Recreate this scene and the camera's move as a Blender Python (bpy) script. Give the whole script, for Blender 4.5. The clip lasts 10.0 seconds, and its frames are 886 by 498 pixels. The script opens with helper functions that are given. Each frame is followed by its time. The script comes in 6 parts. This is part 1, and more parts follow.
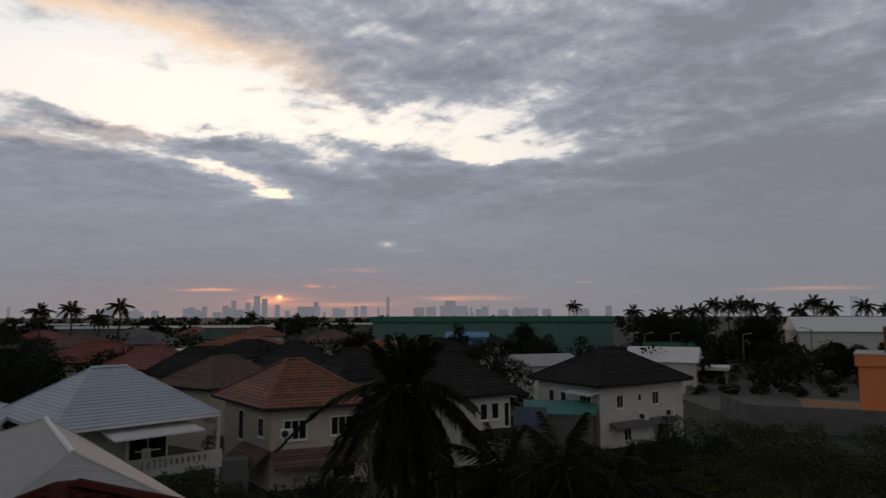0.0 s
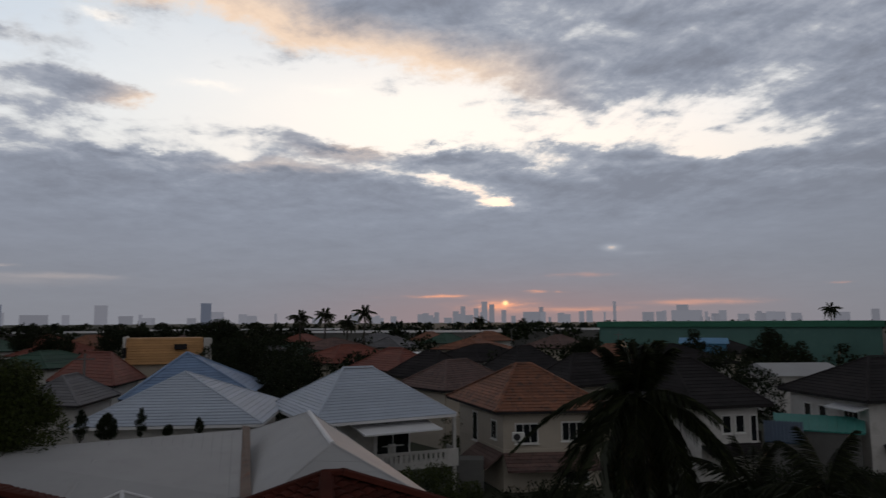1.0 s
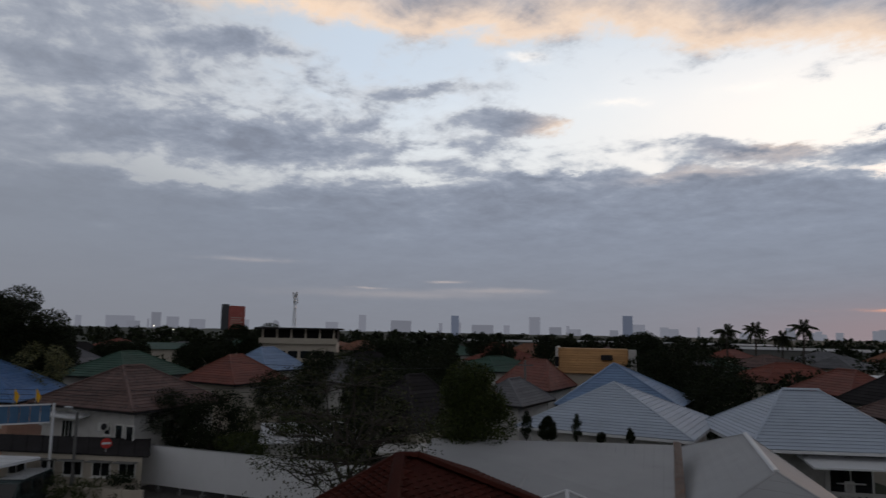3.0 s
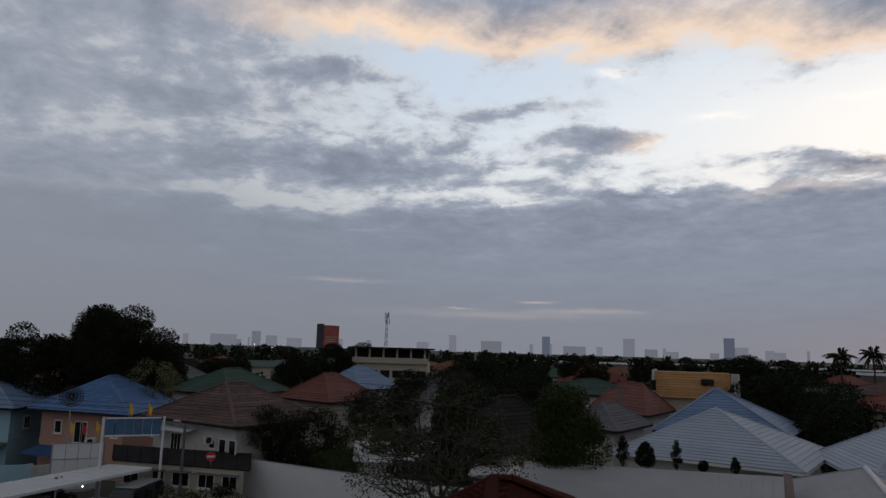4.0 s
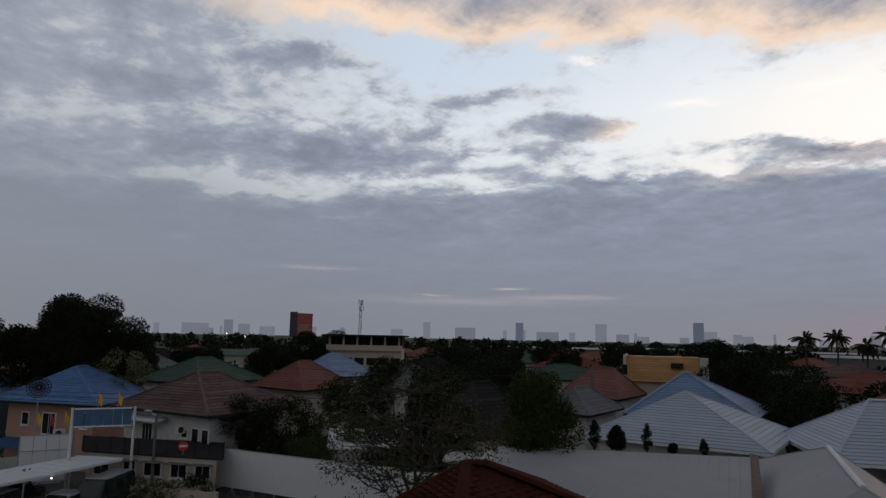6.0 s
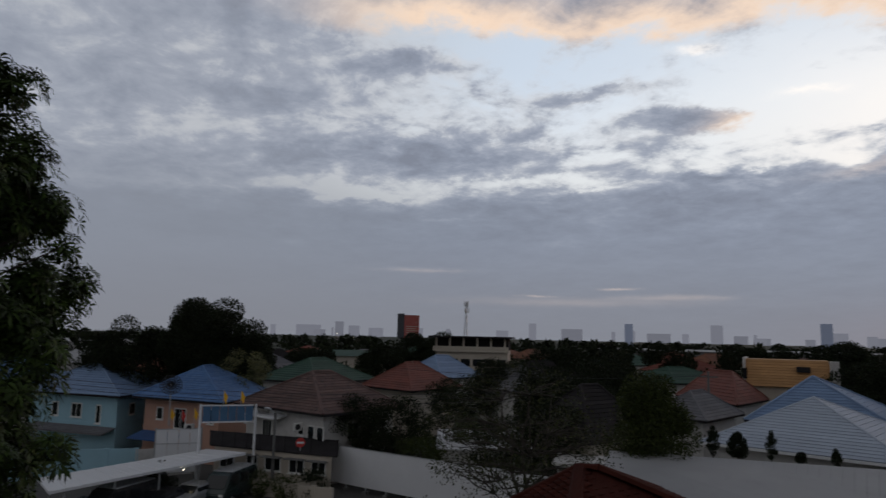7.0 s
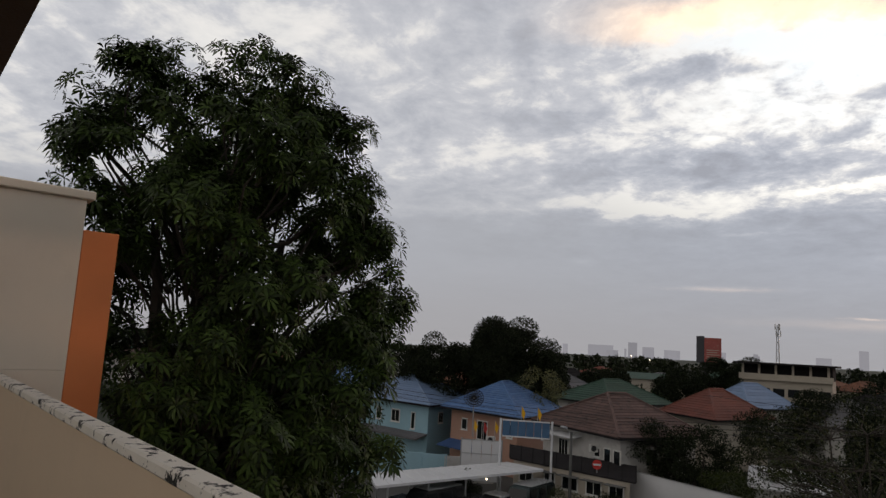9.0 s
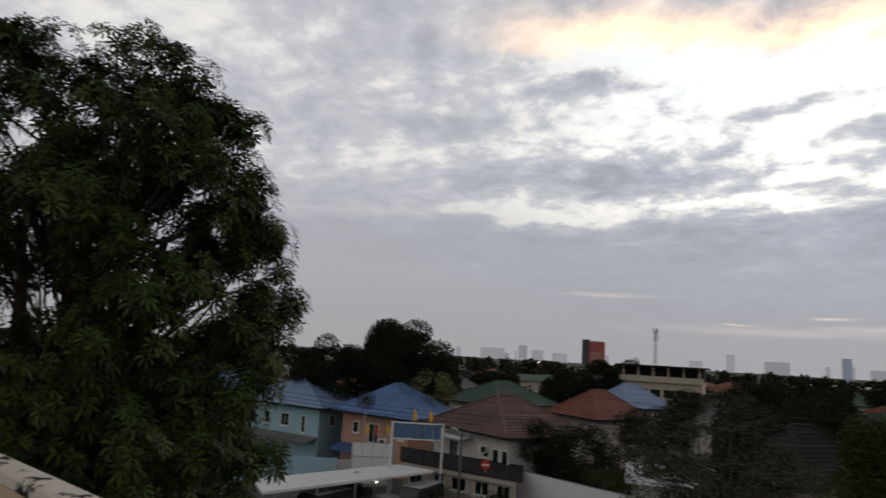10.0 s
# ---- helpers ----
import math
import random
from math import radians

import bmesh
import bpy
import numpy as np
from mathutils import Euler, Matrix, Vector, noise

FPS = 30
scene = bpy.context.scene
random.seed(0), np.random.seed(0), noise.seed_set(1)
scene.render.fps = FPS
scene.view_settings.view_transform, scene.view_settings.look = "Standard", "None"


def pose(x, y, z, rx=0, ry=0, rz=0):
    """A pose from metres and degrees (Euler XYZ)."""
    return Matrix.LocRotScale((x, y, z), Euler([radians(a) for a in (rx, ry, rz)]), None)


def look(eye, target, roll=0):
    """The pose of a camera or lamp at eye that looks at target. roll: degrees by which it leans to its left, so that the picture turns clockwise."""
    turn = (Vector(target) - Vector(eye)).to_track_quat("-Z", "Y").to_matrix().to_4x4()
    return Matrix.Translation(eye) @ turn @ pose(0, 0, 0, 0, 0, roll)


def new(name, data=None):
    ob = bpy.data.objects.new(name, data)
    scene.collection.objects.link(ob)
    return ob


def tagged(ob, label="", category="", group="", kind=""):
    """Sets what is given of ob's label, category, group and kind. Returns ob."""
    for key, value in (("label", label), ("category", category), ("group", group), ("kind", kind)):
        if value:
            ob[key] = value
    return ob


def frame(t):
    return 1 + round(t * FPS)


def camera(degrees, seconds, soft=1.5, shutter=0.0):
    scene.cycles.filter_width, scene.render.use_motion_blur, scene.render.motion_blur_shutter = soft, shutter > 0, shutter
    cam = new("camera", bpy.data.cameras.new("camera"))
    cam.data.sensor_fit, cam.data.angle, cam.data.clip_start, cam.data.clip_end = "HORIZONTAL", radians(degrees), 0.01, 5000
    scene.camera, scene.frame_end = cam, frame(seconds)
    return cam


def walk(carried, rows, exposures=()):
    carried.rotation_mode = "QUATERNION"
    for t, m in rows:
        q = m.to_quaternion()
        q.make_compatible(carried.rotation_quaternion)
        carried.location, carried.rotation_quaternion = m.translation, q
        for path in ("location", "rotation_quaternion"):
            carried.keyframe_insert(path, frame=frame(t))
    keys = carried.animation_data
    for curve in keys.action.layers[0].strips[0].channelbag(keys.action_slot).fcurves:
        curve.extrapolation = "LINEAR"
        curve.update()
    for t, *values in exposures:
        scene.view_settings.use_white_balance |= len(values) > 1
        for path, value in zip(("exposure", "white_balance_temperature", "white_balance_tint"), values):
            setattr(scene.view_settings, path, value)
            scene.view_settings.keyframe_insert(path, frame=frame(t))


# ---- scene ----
cam = camera(66, 10.0, soft=1.4, shutter=0.2)
walk(cam, [
    (0, pose(-0.000, 0.350, 11.5, 95.53, 0.16, 0.00)),
    (0.5, pose(-0.054, 0.346, 11.5, 95.79, 0.01, 8.81)),
    (1, pose(-0.112, 0.332, 11.5, 96.02, 0.28, 18.67)),
    (1.5, pose(-0.163, 0.310, 11.5, 96.23, -0.15, 27.78)),
    (2, pose(-0.209, 0.281, 11.5, 96.26, -0.25, 36.61)),
    (2.5, pose(-0.245, 0.250, 11.5, 96.60, -0.72, 44.39)),
    (3, pose(-0.279, 0.212, 11.5, 96.85, -1.08, 52.79)),
    (3.2, pose(-0.291, 0.195, 11.5, 97.12, -1.28, 56.23)),
    (4.5, pose(-0.305, 0.172, 11.5, 98.45, -1.70, 60.53)),
    (5, pose(-0.304, 0.174, 11.5, 98.41, -1.48, 60.19)),
    (6.3, pose(-0.296, 0.186, 11.5, 97.20, -1.15, 57.90)),
    (6.5, pose(-0.300, 0.180, 11.5, 97.32, -1.52, 59.08)),
    (7, pose(-0.322, 0.137, 11.5, 97.28, -1.23, 66.91)),
    (7.5, pose(-0.342, 0.075, 11.5, 97.59, -1.90, 77.60)),
    (8, pose(-0.349, 0.019, 11.5, 97.05, -2.95, 86.84)),
    (8.5, pose(-0.350, -0.003, 11.5, 97.71, -2.90, 90.44)),
    (9, pose(-0.350, -0.005, 11.5, 98.00, -3.18, 90.87)),
    (9.5, pose(-0.350, -0.011, 11.5, 98.13, -3.08, 91.76)),
    (10, pose(-0.347, 0.048, 11.5, 98.70, -3.33, 82.08)),
], exposures=[(0, 0.0, 6950, 11), (2.0, 0.0, 6550, 10), (6.5, 0.0, 6500, 10), (7.5, 0.05, 6700, 11), (8.2, 0.66, 7350, 11), (10.0, 0.66, 7350, 11)])


# ---- light: an overcast dawn sky with a low red sun behind cloud ----
def pol(az, d, z=None):
    """Plan point at an azimuth (degrees, counted left of +Y) and a distance from the balcony."""
    a = radians(az)
    p = (-d * math.sin(a), d * math.cos(a))
    return p if z is None else (*p, z)


world = bpy.data.worlds.new("dawn_sky")
scene.world = world
world.use_nodes = True
WT = world.node_tree
WT.nodes.clear()


def wn(kind):
    return WT.nodes.new(kind)


def wmath(op, a, b=0.0, c=None, clamp=False):
    n = wn("ShaderNodeMath")
    n.operation, n.use_clamp = op, clamp
    for i, v in enumerate((a, b) if c is None else (a, b, c)):
        if isinstance(v, (int, float)):
            n.inputs[i].default_value = v
        else:
            WT.links.new(v, n.inputs[i])
    return n.outputs[0]


def wmix(fac, a, b, mode="MIX"):
    n = wn("ShaderNodeMix")
    n.data_type, n.blend_type, n.clamp_factor = "RGBA", mode, True
    for i, v in ((0, fac), (6, a), (7, b)):
        if isinstance(v, (int, float)):
            n.inputs[i].default_value = v
        elif isinstance(v, tuple):
            n.inputs[i].default_value = (*v, 1)
        else:
            WT.links.new(v, n.inputs[i])
    return n.outputs[2]


def wsmooth(v, lo, hi):
    n = wn("ShaderNodeMapRange")
    n.interpolation_type = "SMOOTHSTEP"
    WT.links.new(v, n.inputs[0])
    n.inputs[1].default_value, n.inputs[2].default_value = lo, hi
    return n.outputs[0]


coord = wn("ShaderNodeTexCoord").outputs["Generated"]
sep = wn("ShaderNodeSeparateXYZ")
WT.links.new(coord, sep.inputs[0])
SX, SY, SZ = sep.outputs
AZ = wmath("MULTIPLY", wmath("ARCTAN2", wmath("MULTIPLY", SX, -1.0), SY), 180 / math.pi)
EL = wmath("MULTIPLY", wmath("ARCSINE", SZ), 180 / math.pi)


def blob(az, el, waz, wel, tilt=0.0, crisp=False):
    """A soft patch of sky round an azimuth and elevation, 1 in its middle; its outline is torn by the wind unless crisp."""
    da = wmath("SUBTRACT", AZ if crisp else AZW, az)
    de = wmath("SUBTRACT", EL if crisp else ELW, el)
    if tilt:
        de = wmath("SUBTRACT", de, wmath("MULTIPLY", da, tilt))
    q = wmath("ADD", wmath("POWER", wmath("ABSOLUTE", wmath("DIVIDE", da, waz)), 2.0), wmath("POWER", wmath("ABSOLUTE", wmath("DIVIDE", de, wel)), 2.0))
    return wmath("EXPONENT", wmath("MULTIPLY", q, -1.0))


def total(terms):
    out = None
    for weight, v in terms:
        term = wmath("MULTIPLY", v, weight)
        out = term if out is None else wmath("ADD", out, term)
    return out


# cloud layers seen in perspective: coordinates on a flat layer overhead
den = wmath("ADD", wmath("MAXIMUM", SZ, 0.0), 0.16)
comb = wn("ShaderNodeCombineXYZ")
WT.links.new(wmath("DIVIDE", SX, den), comb.inputs[0])
WT.links.new(wmath("DIVIDE", SY, den), comb.inputs[1])


def wnoise(scale, detail, rough, distort, offset, wind=None, stretch=1.0, colour=False, at=None):
    """Fractal noise on the cloud layer, about zero. wind: azimuth along which it is drawn out, by stretch."""
    mp = wn("ShaderNodeMapping")
    mp.vector_type = "TEXTURE"
    mp.inputs["Location"].default_value = offset
    if wind is not None:
        mp.inputs["Rotation"].default_value = (0, 0, radians(wind))
        mp.inputs["Scale"].default_value = (1, stretch, 1)
    WT.links.new(at or comb.outputs[0], mp.inputs[0])
    n = wn("ShaderNodeTexNoise")
    n.inputs["Scale"].default_value, n.inputs["Detail"].default_value = scale, detail
    n.inputs["Roughness"].default_value, n.inputs["Distortion"].default_value = rough, distort
    WT.links.new(mp.outputs[0], n.inputs["Vector"])
    if colour:
        s = wn("ShaderNodeSeparateColor")
        WT.links.new(n.outputs[1], s.inputs[0])
        return [wmath("SUBTRACT", o, 0.5) for o in s.outputs]
    return wmath("SUBTRACT", n.outputs[0], 0.5)


tear_a, tear_e, _ = wnoise(2.3, 11, 0.67, 0.0, (4.7, 1.9, 0.0), colour=True)
AZW = wmath("ADD", AZ, wmath("MULTIPLY", tear_a, 11.0))
ELW = wmath("ADD", EL, wmath("MULTIPLY", tear_e, wmath("ADD", wmath("MULTIPLY", wsmooth(EL, 4.0, 14.0), 4.6), 0.6)))

billow = wnoise(1.9, 9, 0.58, 0.25, (3.1, 7.4, 0.0))
ragged = wnoise(5.0, 9, 0.62, 0.30, (1.2, 2.3, 4.0))
fleecy = wnoise(13.0, 6, 0.62, 0.2, (5.2, 0.3, 1.0))
combed = wnoise(4.4, 8, 0.60, 0.25, (2.2, 6.3, 3.0), wind=38.0, stretch=3.6)
strata_at = wn("ShaderNodeCombineXYZ")
WT.links.new(wmath("MULTIPLY", AZ, 0.055), strata_at.inputs[0])
WT.links.new(wmath("MULTIPLY", EL, 0.30), strata_at.inputs[1])
strata = wnoise(1.6, 5, 0.60, 0.15, (0.4, 0.9, 0.0), at=strata_at.outputs[0])
sun_side = wn("ShaderNodeVectorMath")
sun_side.operation = "ADD"
WT.links.new(comb.outputs[0], sun_side.inputs[0])
sun_side.inputs[1].default_value = (-0.012, 0.05, 0.0)
soft_low = wmath("ADD", wmath("MULTIPLY", wsmooth(EL, 5.5, 13.0), 0.72), 0.28)
relief = wmath("MULTIPLY", wmath("SUBTRACT", ragged, wnoise(5.0, 9, 0.62, 0.30, (1.2, 2.3, 4.0), at=sun_side.outputs[0])), wsmooth(EL, 9.0, 16.0))
eastward = wsmooth(AZ, 24.0, 0.0)
calm = wmath("SUBTRACT", 1.0, wmath("MULTIPLY", wsmooth(AZ, 66.0, 96.0), 0.45))

# where the clouds lie: a low bank all round, a high deck whose torn edge climbs away from the dawn, loose rolls to the north
bank_top = wmath("SUBTRACT", 12.9, wmath("MULTIPLY", wsmooth(AZ, 34.0, 92.0), 2.2))
bank = wsmooth(wmath("ADD", wmath("SUBTRACT", ELW, bank_top), wmath("MULTIPLY", billow, 4.0)), 0.9, -1.1)
deck_edge = wmath("MINIMUM", wmath("ADD", wmath("MULTIPLY", AZW, 0.20), 16.4), wmath("ADD", wmath("MULTIPLY", AZW, 0.03), 22.9))
above_edge = wmath("SUBTRACT", ELW, deck_edge)
deck = wmath("ADD", wmath("MULTIPLY", wsmooth(above_edge, -1.2, 2.6), 0.55), wmath("MULTIPLY", wsmooth(above_edge, -1.5, 5.5), 0.45))
cover = wmath("MULTIPLY", total([(0.90, billow), (1.05, ragged), (0.52, fleecy)]), wmath("MULTIPLY", soft_low, calm))
cover = wmath("ADD", cover, wmath("MULTIPLY", wmath("MULTIPLY", combed, 1.7), wmath("MULTIPLY", eastward, wsmooth(EL, 5.0, 14.0))))
cover = wmath("ADD", cover, total([
    (0.60, bank), (0.40, deck), (0.24, blob(-27, 13, 15, 5)), (0.20, blob(-26, 21, 15, 7)),
    (-0.40, blob(36, 19, 14, 3.6)), (-0.42, blob(19, 16.3, 13, 1.8, 0.12)), (-0.30, blob(56, 22.3, 9, 1.6)),
    (-0.62, blob(18.5, 11.4, 5.5, 0.75, 0.28)), (-0.55, blob(15.0, 9.9, 2.6, 0.5)), (-0.35, blob(-3, 13.4, 4.0, 0.6)), (-0.30, blob(-13.5, 10.6, 8, 0.35, 0.1)),
    (0.80, blob(28.6, 14.4, 3.6, 0.55, 0.15)), (0.60, blob(18.5, 13.6, 5.5, 0.55)), (0.48, blob(5, 13.9, 7.5, 0.8, 0.1)),
    (0.66, blob(69.5, 15.0, 13, 1.25, -0.06)), (0.62, blob(46.5, 17.2, 5.5, 0.85)), (0.60, blob(70.5, 22.2, 5.0, 0.8)), (0.42, blob(55, 20, 4, 0.55)), (0.50, blob(45, 12.9, 5, 0.35)),
    (0.30, blob(84, 18.6, 7, 1.3)), (0.34, blob(97, 19, 18, 8)), (0.34, blob(86, 24.5, 8, 1.6)), (0.30, blob(122, 20, 10, 8)), (0.30, blob(92, 12.5, 10, 1.4)),
    (-0.48, blob(74, 11.5, 4.5, 0.55)), (-0.36, blob(54.5, 12.2, 3.0, 0.45)), (-0.10, blob(64, 12.4, 15, 0.5)), (0.22, blob(62, 13.6, 12, 0.8)), (-0.22, blob(88, 16.6, 4, 1.8)), (-0.30, blob(113, 22, 6, 2.5)),
    (-0.55, blob(4.7, 5.9, 0.8, 0.32, crisp=True)), (-0.20, blob(2.3, 5.4, 1.8, 0.2, crisp=True)), (-0.16, blob(-22, 7.5, 3, 0.35)), (-0.14, blob(-18, 6.2, 1.5, 0.3)),
    (-0.14, blob(79.6, 7.5, 1.0, 0.25, crisp=True)), (-0.12, blob(67, 9.7, 4, 0.2)), (-0.12, blob(70, 5.6, 3, 0.2))]))
cover = wmath("ADD", cover, wmath("MULTIPLY", strata, wmath("MULTIPLY", wsmooth(EL, 14.0, 8.0), 0.30)))
cover = wmath("ADD", cover, 0.02)
thick = wsmooth(cover, -0.20, 0.20)

# clear sky: a real dusk sky, veiled by high thin cloud lit from below the horizon
nishita = wn("ShaderNodeTexSky")
nishita.sky_type, nishita.sun_disc = "NISHITA", False
nishita.sun_elevation, nishita.sun_rotation, nishita.dust_density = radians(2.0), radians(-13), 2.0
ramp = wn("ShaderNodeValToRGB")
WT.links.new(wmath("DIVIDE", EL, 50.0), ramp.inputs[0])
cr = ramp.color_ramp
cr.elements[0].position, cr.elements[0].color = 0.0, (0.24, 0.23, 0.27, 1)
cr.elements[1].position, cr.elements[1].color = 1.0, (0.36, 0.43, 0.56, 1)
for p, c in ((0.1, (0.38, 0.38, 0.43)), (0.24, (0.74, 0.77, 0.80)), (0.38, (0.72, 0.78, 0.85)), (0.52, (0.60, 0.68, 0.78))):
    e = cr.elements.new(p)
    e.color = (*c, 1)
clear = wmix(0.06, ramp.outputs[0], nishita.outputs[0])
clear = wmix(wmath("MULTIPLY", blob(19, 16.0, 18, 5.0, 0.08), 0.95), clear, (1.05, 1.0, 0.94))
clear = wmix(wmath("MULTIPLY", blob(60, 22, 12, 5), 0.5), clear, (0.52, 0.63, 0.78))
clear = wmix(wmath("MULTIPLY", wsmooth(AZ, 58.0, 86.0), 0.75), clear, (0.44, 0.465, 0.505))
clear = wmix(total([(0.9, blob(46.8, 22.8, 1.9, 0.40, 0.1)), (0.8, blob(38.2, 18.7, 1.6, 0.35)), (0.9, blob(28.3, 19.0, 2.0, 0.40))]), clear, (1.05, 1.0, 0.95))

# cloud: bright at its thin edges, slate blue in the thick of it, its sunward bulges a little lighter
body = wn("ShaderNodeValToRGB")
WT.links.new(wmath("ADD", wmath("MULTIPLY", wmath("SUBTRACT", cover, wmath("MULTIPLY", relief, -0.9)), 1.0), 0.1), body.inputs[0])
br = body.color_ramp
br.elements[0].position, br.elements[0].color = 0.0, (0.62, 0.64, 0.68, 1)
br.elements[1].position, br.elements[1].color = 0.92, (0.215, 0.242, 0.305, 1)
for p, c in ((0.16, (0.52, 0.55, 0.60)), (0.36, (0.355, 0.392, 0.470)), (0.62, (0.268, 0.304, 0.382))):
    e = br.elements.new(p)
    e.color = (*c, 1)
hem = wmath("MULTIPLY", wsmooth(above_edge, -1.0, 0.3), wsmooth(above_edge, 5.0, 1.2))
hem = wmath("MULTIPLY", hem, wmath("MULTIPLY", wsmooth(AZ, 4.0, 20.0), wsmooth(AZ, 88.0, 62.0)))
lit = total([(0.85, hem), (0.70, blob(41.5, 16.9, 3.4, 1.0)), (0.45, blob(27, 14.4, 4, 0.8)), (0.35, blob(32, 12.6, 5, 0.5)), (0.30, blob(70, 26.4, 6, 1.5))])
sky = wmix(wmath("MULTIPLY", lit, wsmooth(cover, 0.85, 0.10)), body.outputs[0], (0.97, 0.74, 0.56))
sky = wmix(thick, clear, sky)
# the bank grows heavier and bluer away from the dawn
away_sun = wsmooth(wmath("ABSOLUTE", wmath("SUBTRACT", AZ, 24.0)), 12.0, 62.0)
sky = wmix(wmath("MULTIPLY", away_sun, wmath("MULTIPLY", wsmooth(EL, 16.0, 9.0), 0.45)), sky, (0.195, 0.222, 0.272))
sky = wmix(wmath("MULTIPLY", wsmooth(AZ, 62.0, 92.0), 0.26), sky, (0.29, 0.305, 0.335))
sky = wmix(wmath("MULTIPLY", wsmooth(AZ, -6.0, -30.0), wmath("MULTIPLY", wsmooth(EL, 22.0, 9.0), 0.38)), sky, (0.185, 0.195, 0.230))
# haze low down, rosy towards the sun
low = wsmooth(EL, 9.5, -0.5)
sky = wmix(wmath("MULTIPLY", low, 0.72), sky, (0.215, 0.222, 0.250))
sky = wmix(wmath("MULTIPLY", blob(12, 0.3, 17, 2.6, crisp=True), 0.50), sky, (0.40, 0.23, 0.22))
streaks = total([(1.1, blob(14.3, 1.22, 1.2, 0.20)), (0.35, blob(13.8, 1.2, 2.6, 0.55)), (0.85, blob(19.3, 2.05, 2.0, 0.11)), (0.45, blob(-1.5, 1.4, 3.2, 0.20)), (0.5, blob(11.4, 2.45, 1.0, 0.09)), (0.4, blob(8.0, 0.9, 3.0, 0.18)),
                 (0.30, blob(-28, 1.9, 3.5, 0.13)), (0.25, blob(8.2, 2.4, 0.6, 0.08)), (0.2, blob(6.8, 3.7, 1.8, 0.16)), (0.2, blob(-10.6, 2.7, 0.7, 0.08))])
sky = wmix(wmath("MINIMUM", streaks, 0.9), sky, (0.95, 0.42, 0.26))
pale = total([(0.40, blob(52.9, 4.1, 1.6, 0.09)), (0.30, blob(58.6, 3.45, 1.5, 0.08)), (0.20, blob(48.5, 3.4, 3.4, 0.20)), (0.16, blob(69, 5.5, 2.5, 0.14)), (0.14, blob(56, 3.0, 8, 0.3))])
sky = wmix(pale, sky, (0.78, 0.64, 0.57))
sky = wmix(wmath("MINIMUM", wmath("MULTIPLY", blob(13.45, 1.45, 0.19, 0.16, crisp=True), 1.6), 1.0), sky, (1.6, 0.95, 0.45))
# the deck closes overhead into dark cloud, added out of view to dim the land
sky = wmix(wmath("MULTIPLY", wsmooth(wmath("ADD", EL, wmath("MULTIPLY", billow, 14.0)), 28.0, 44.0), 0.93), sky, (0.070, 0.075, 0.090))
# western sky, behind the camera, held at an even grey to light the parapet
west = wsmooth(wmath("ABSOLUTE", wmath("SUBTRACT", AZ, 45.0)), 90.0, 125.0)
sky = wmix(wmath("MULTIPLY", west, 0.85), sky, (0.31, 0.312, 0.325))
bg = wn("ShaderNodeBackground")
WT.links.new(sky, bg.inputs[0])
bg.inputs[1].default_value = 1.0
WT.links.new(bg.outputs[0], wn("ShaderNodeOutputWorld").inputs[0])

sun_data = bpy.data.lights.new("sun", "SUN")
sun_data.energy, sun_data.angle, sun_data.color = 0.25, radians(12), (1.0, 0.62, 0.42)
sun = new("sun", sun_data)
sun.matrix_world = look(pol(13.2, 400, 40), (0, 0, 8))


# ---- materials ----
MATS = {}


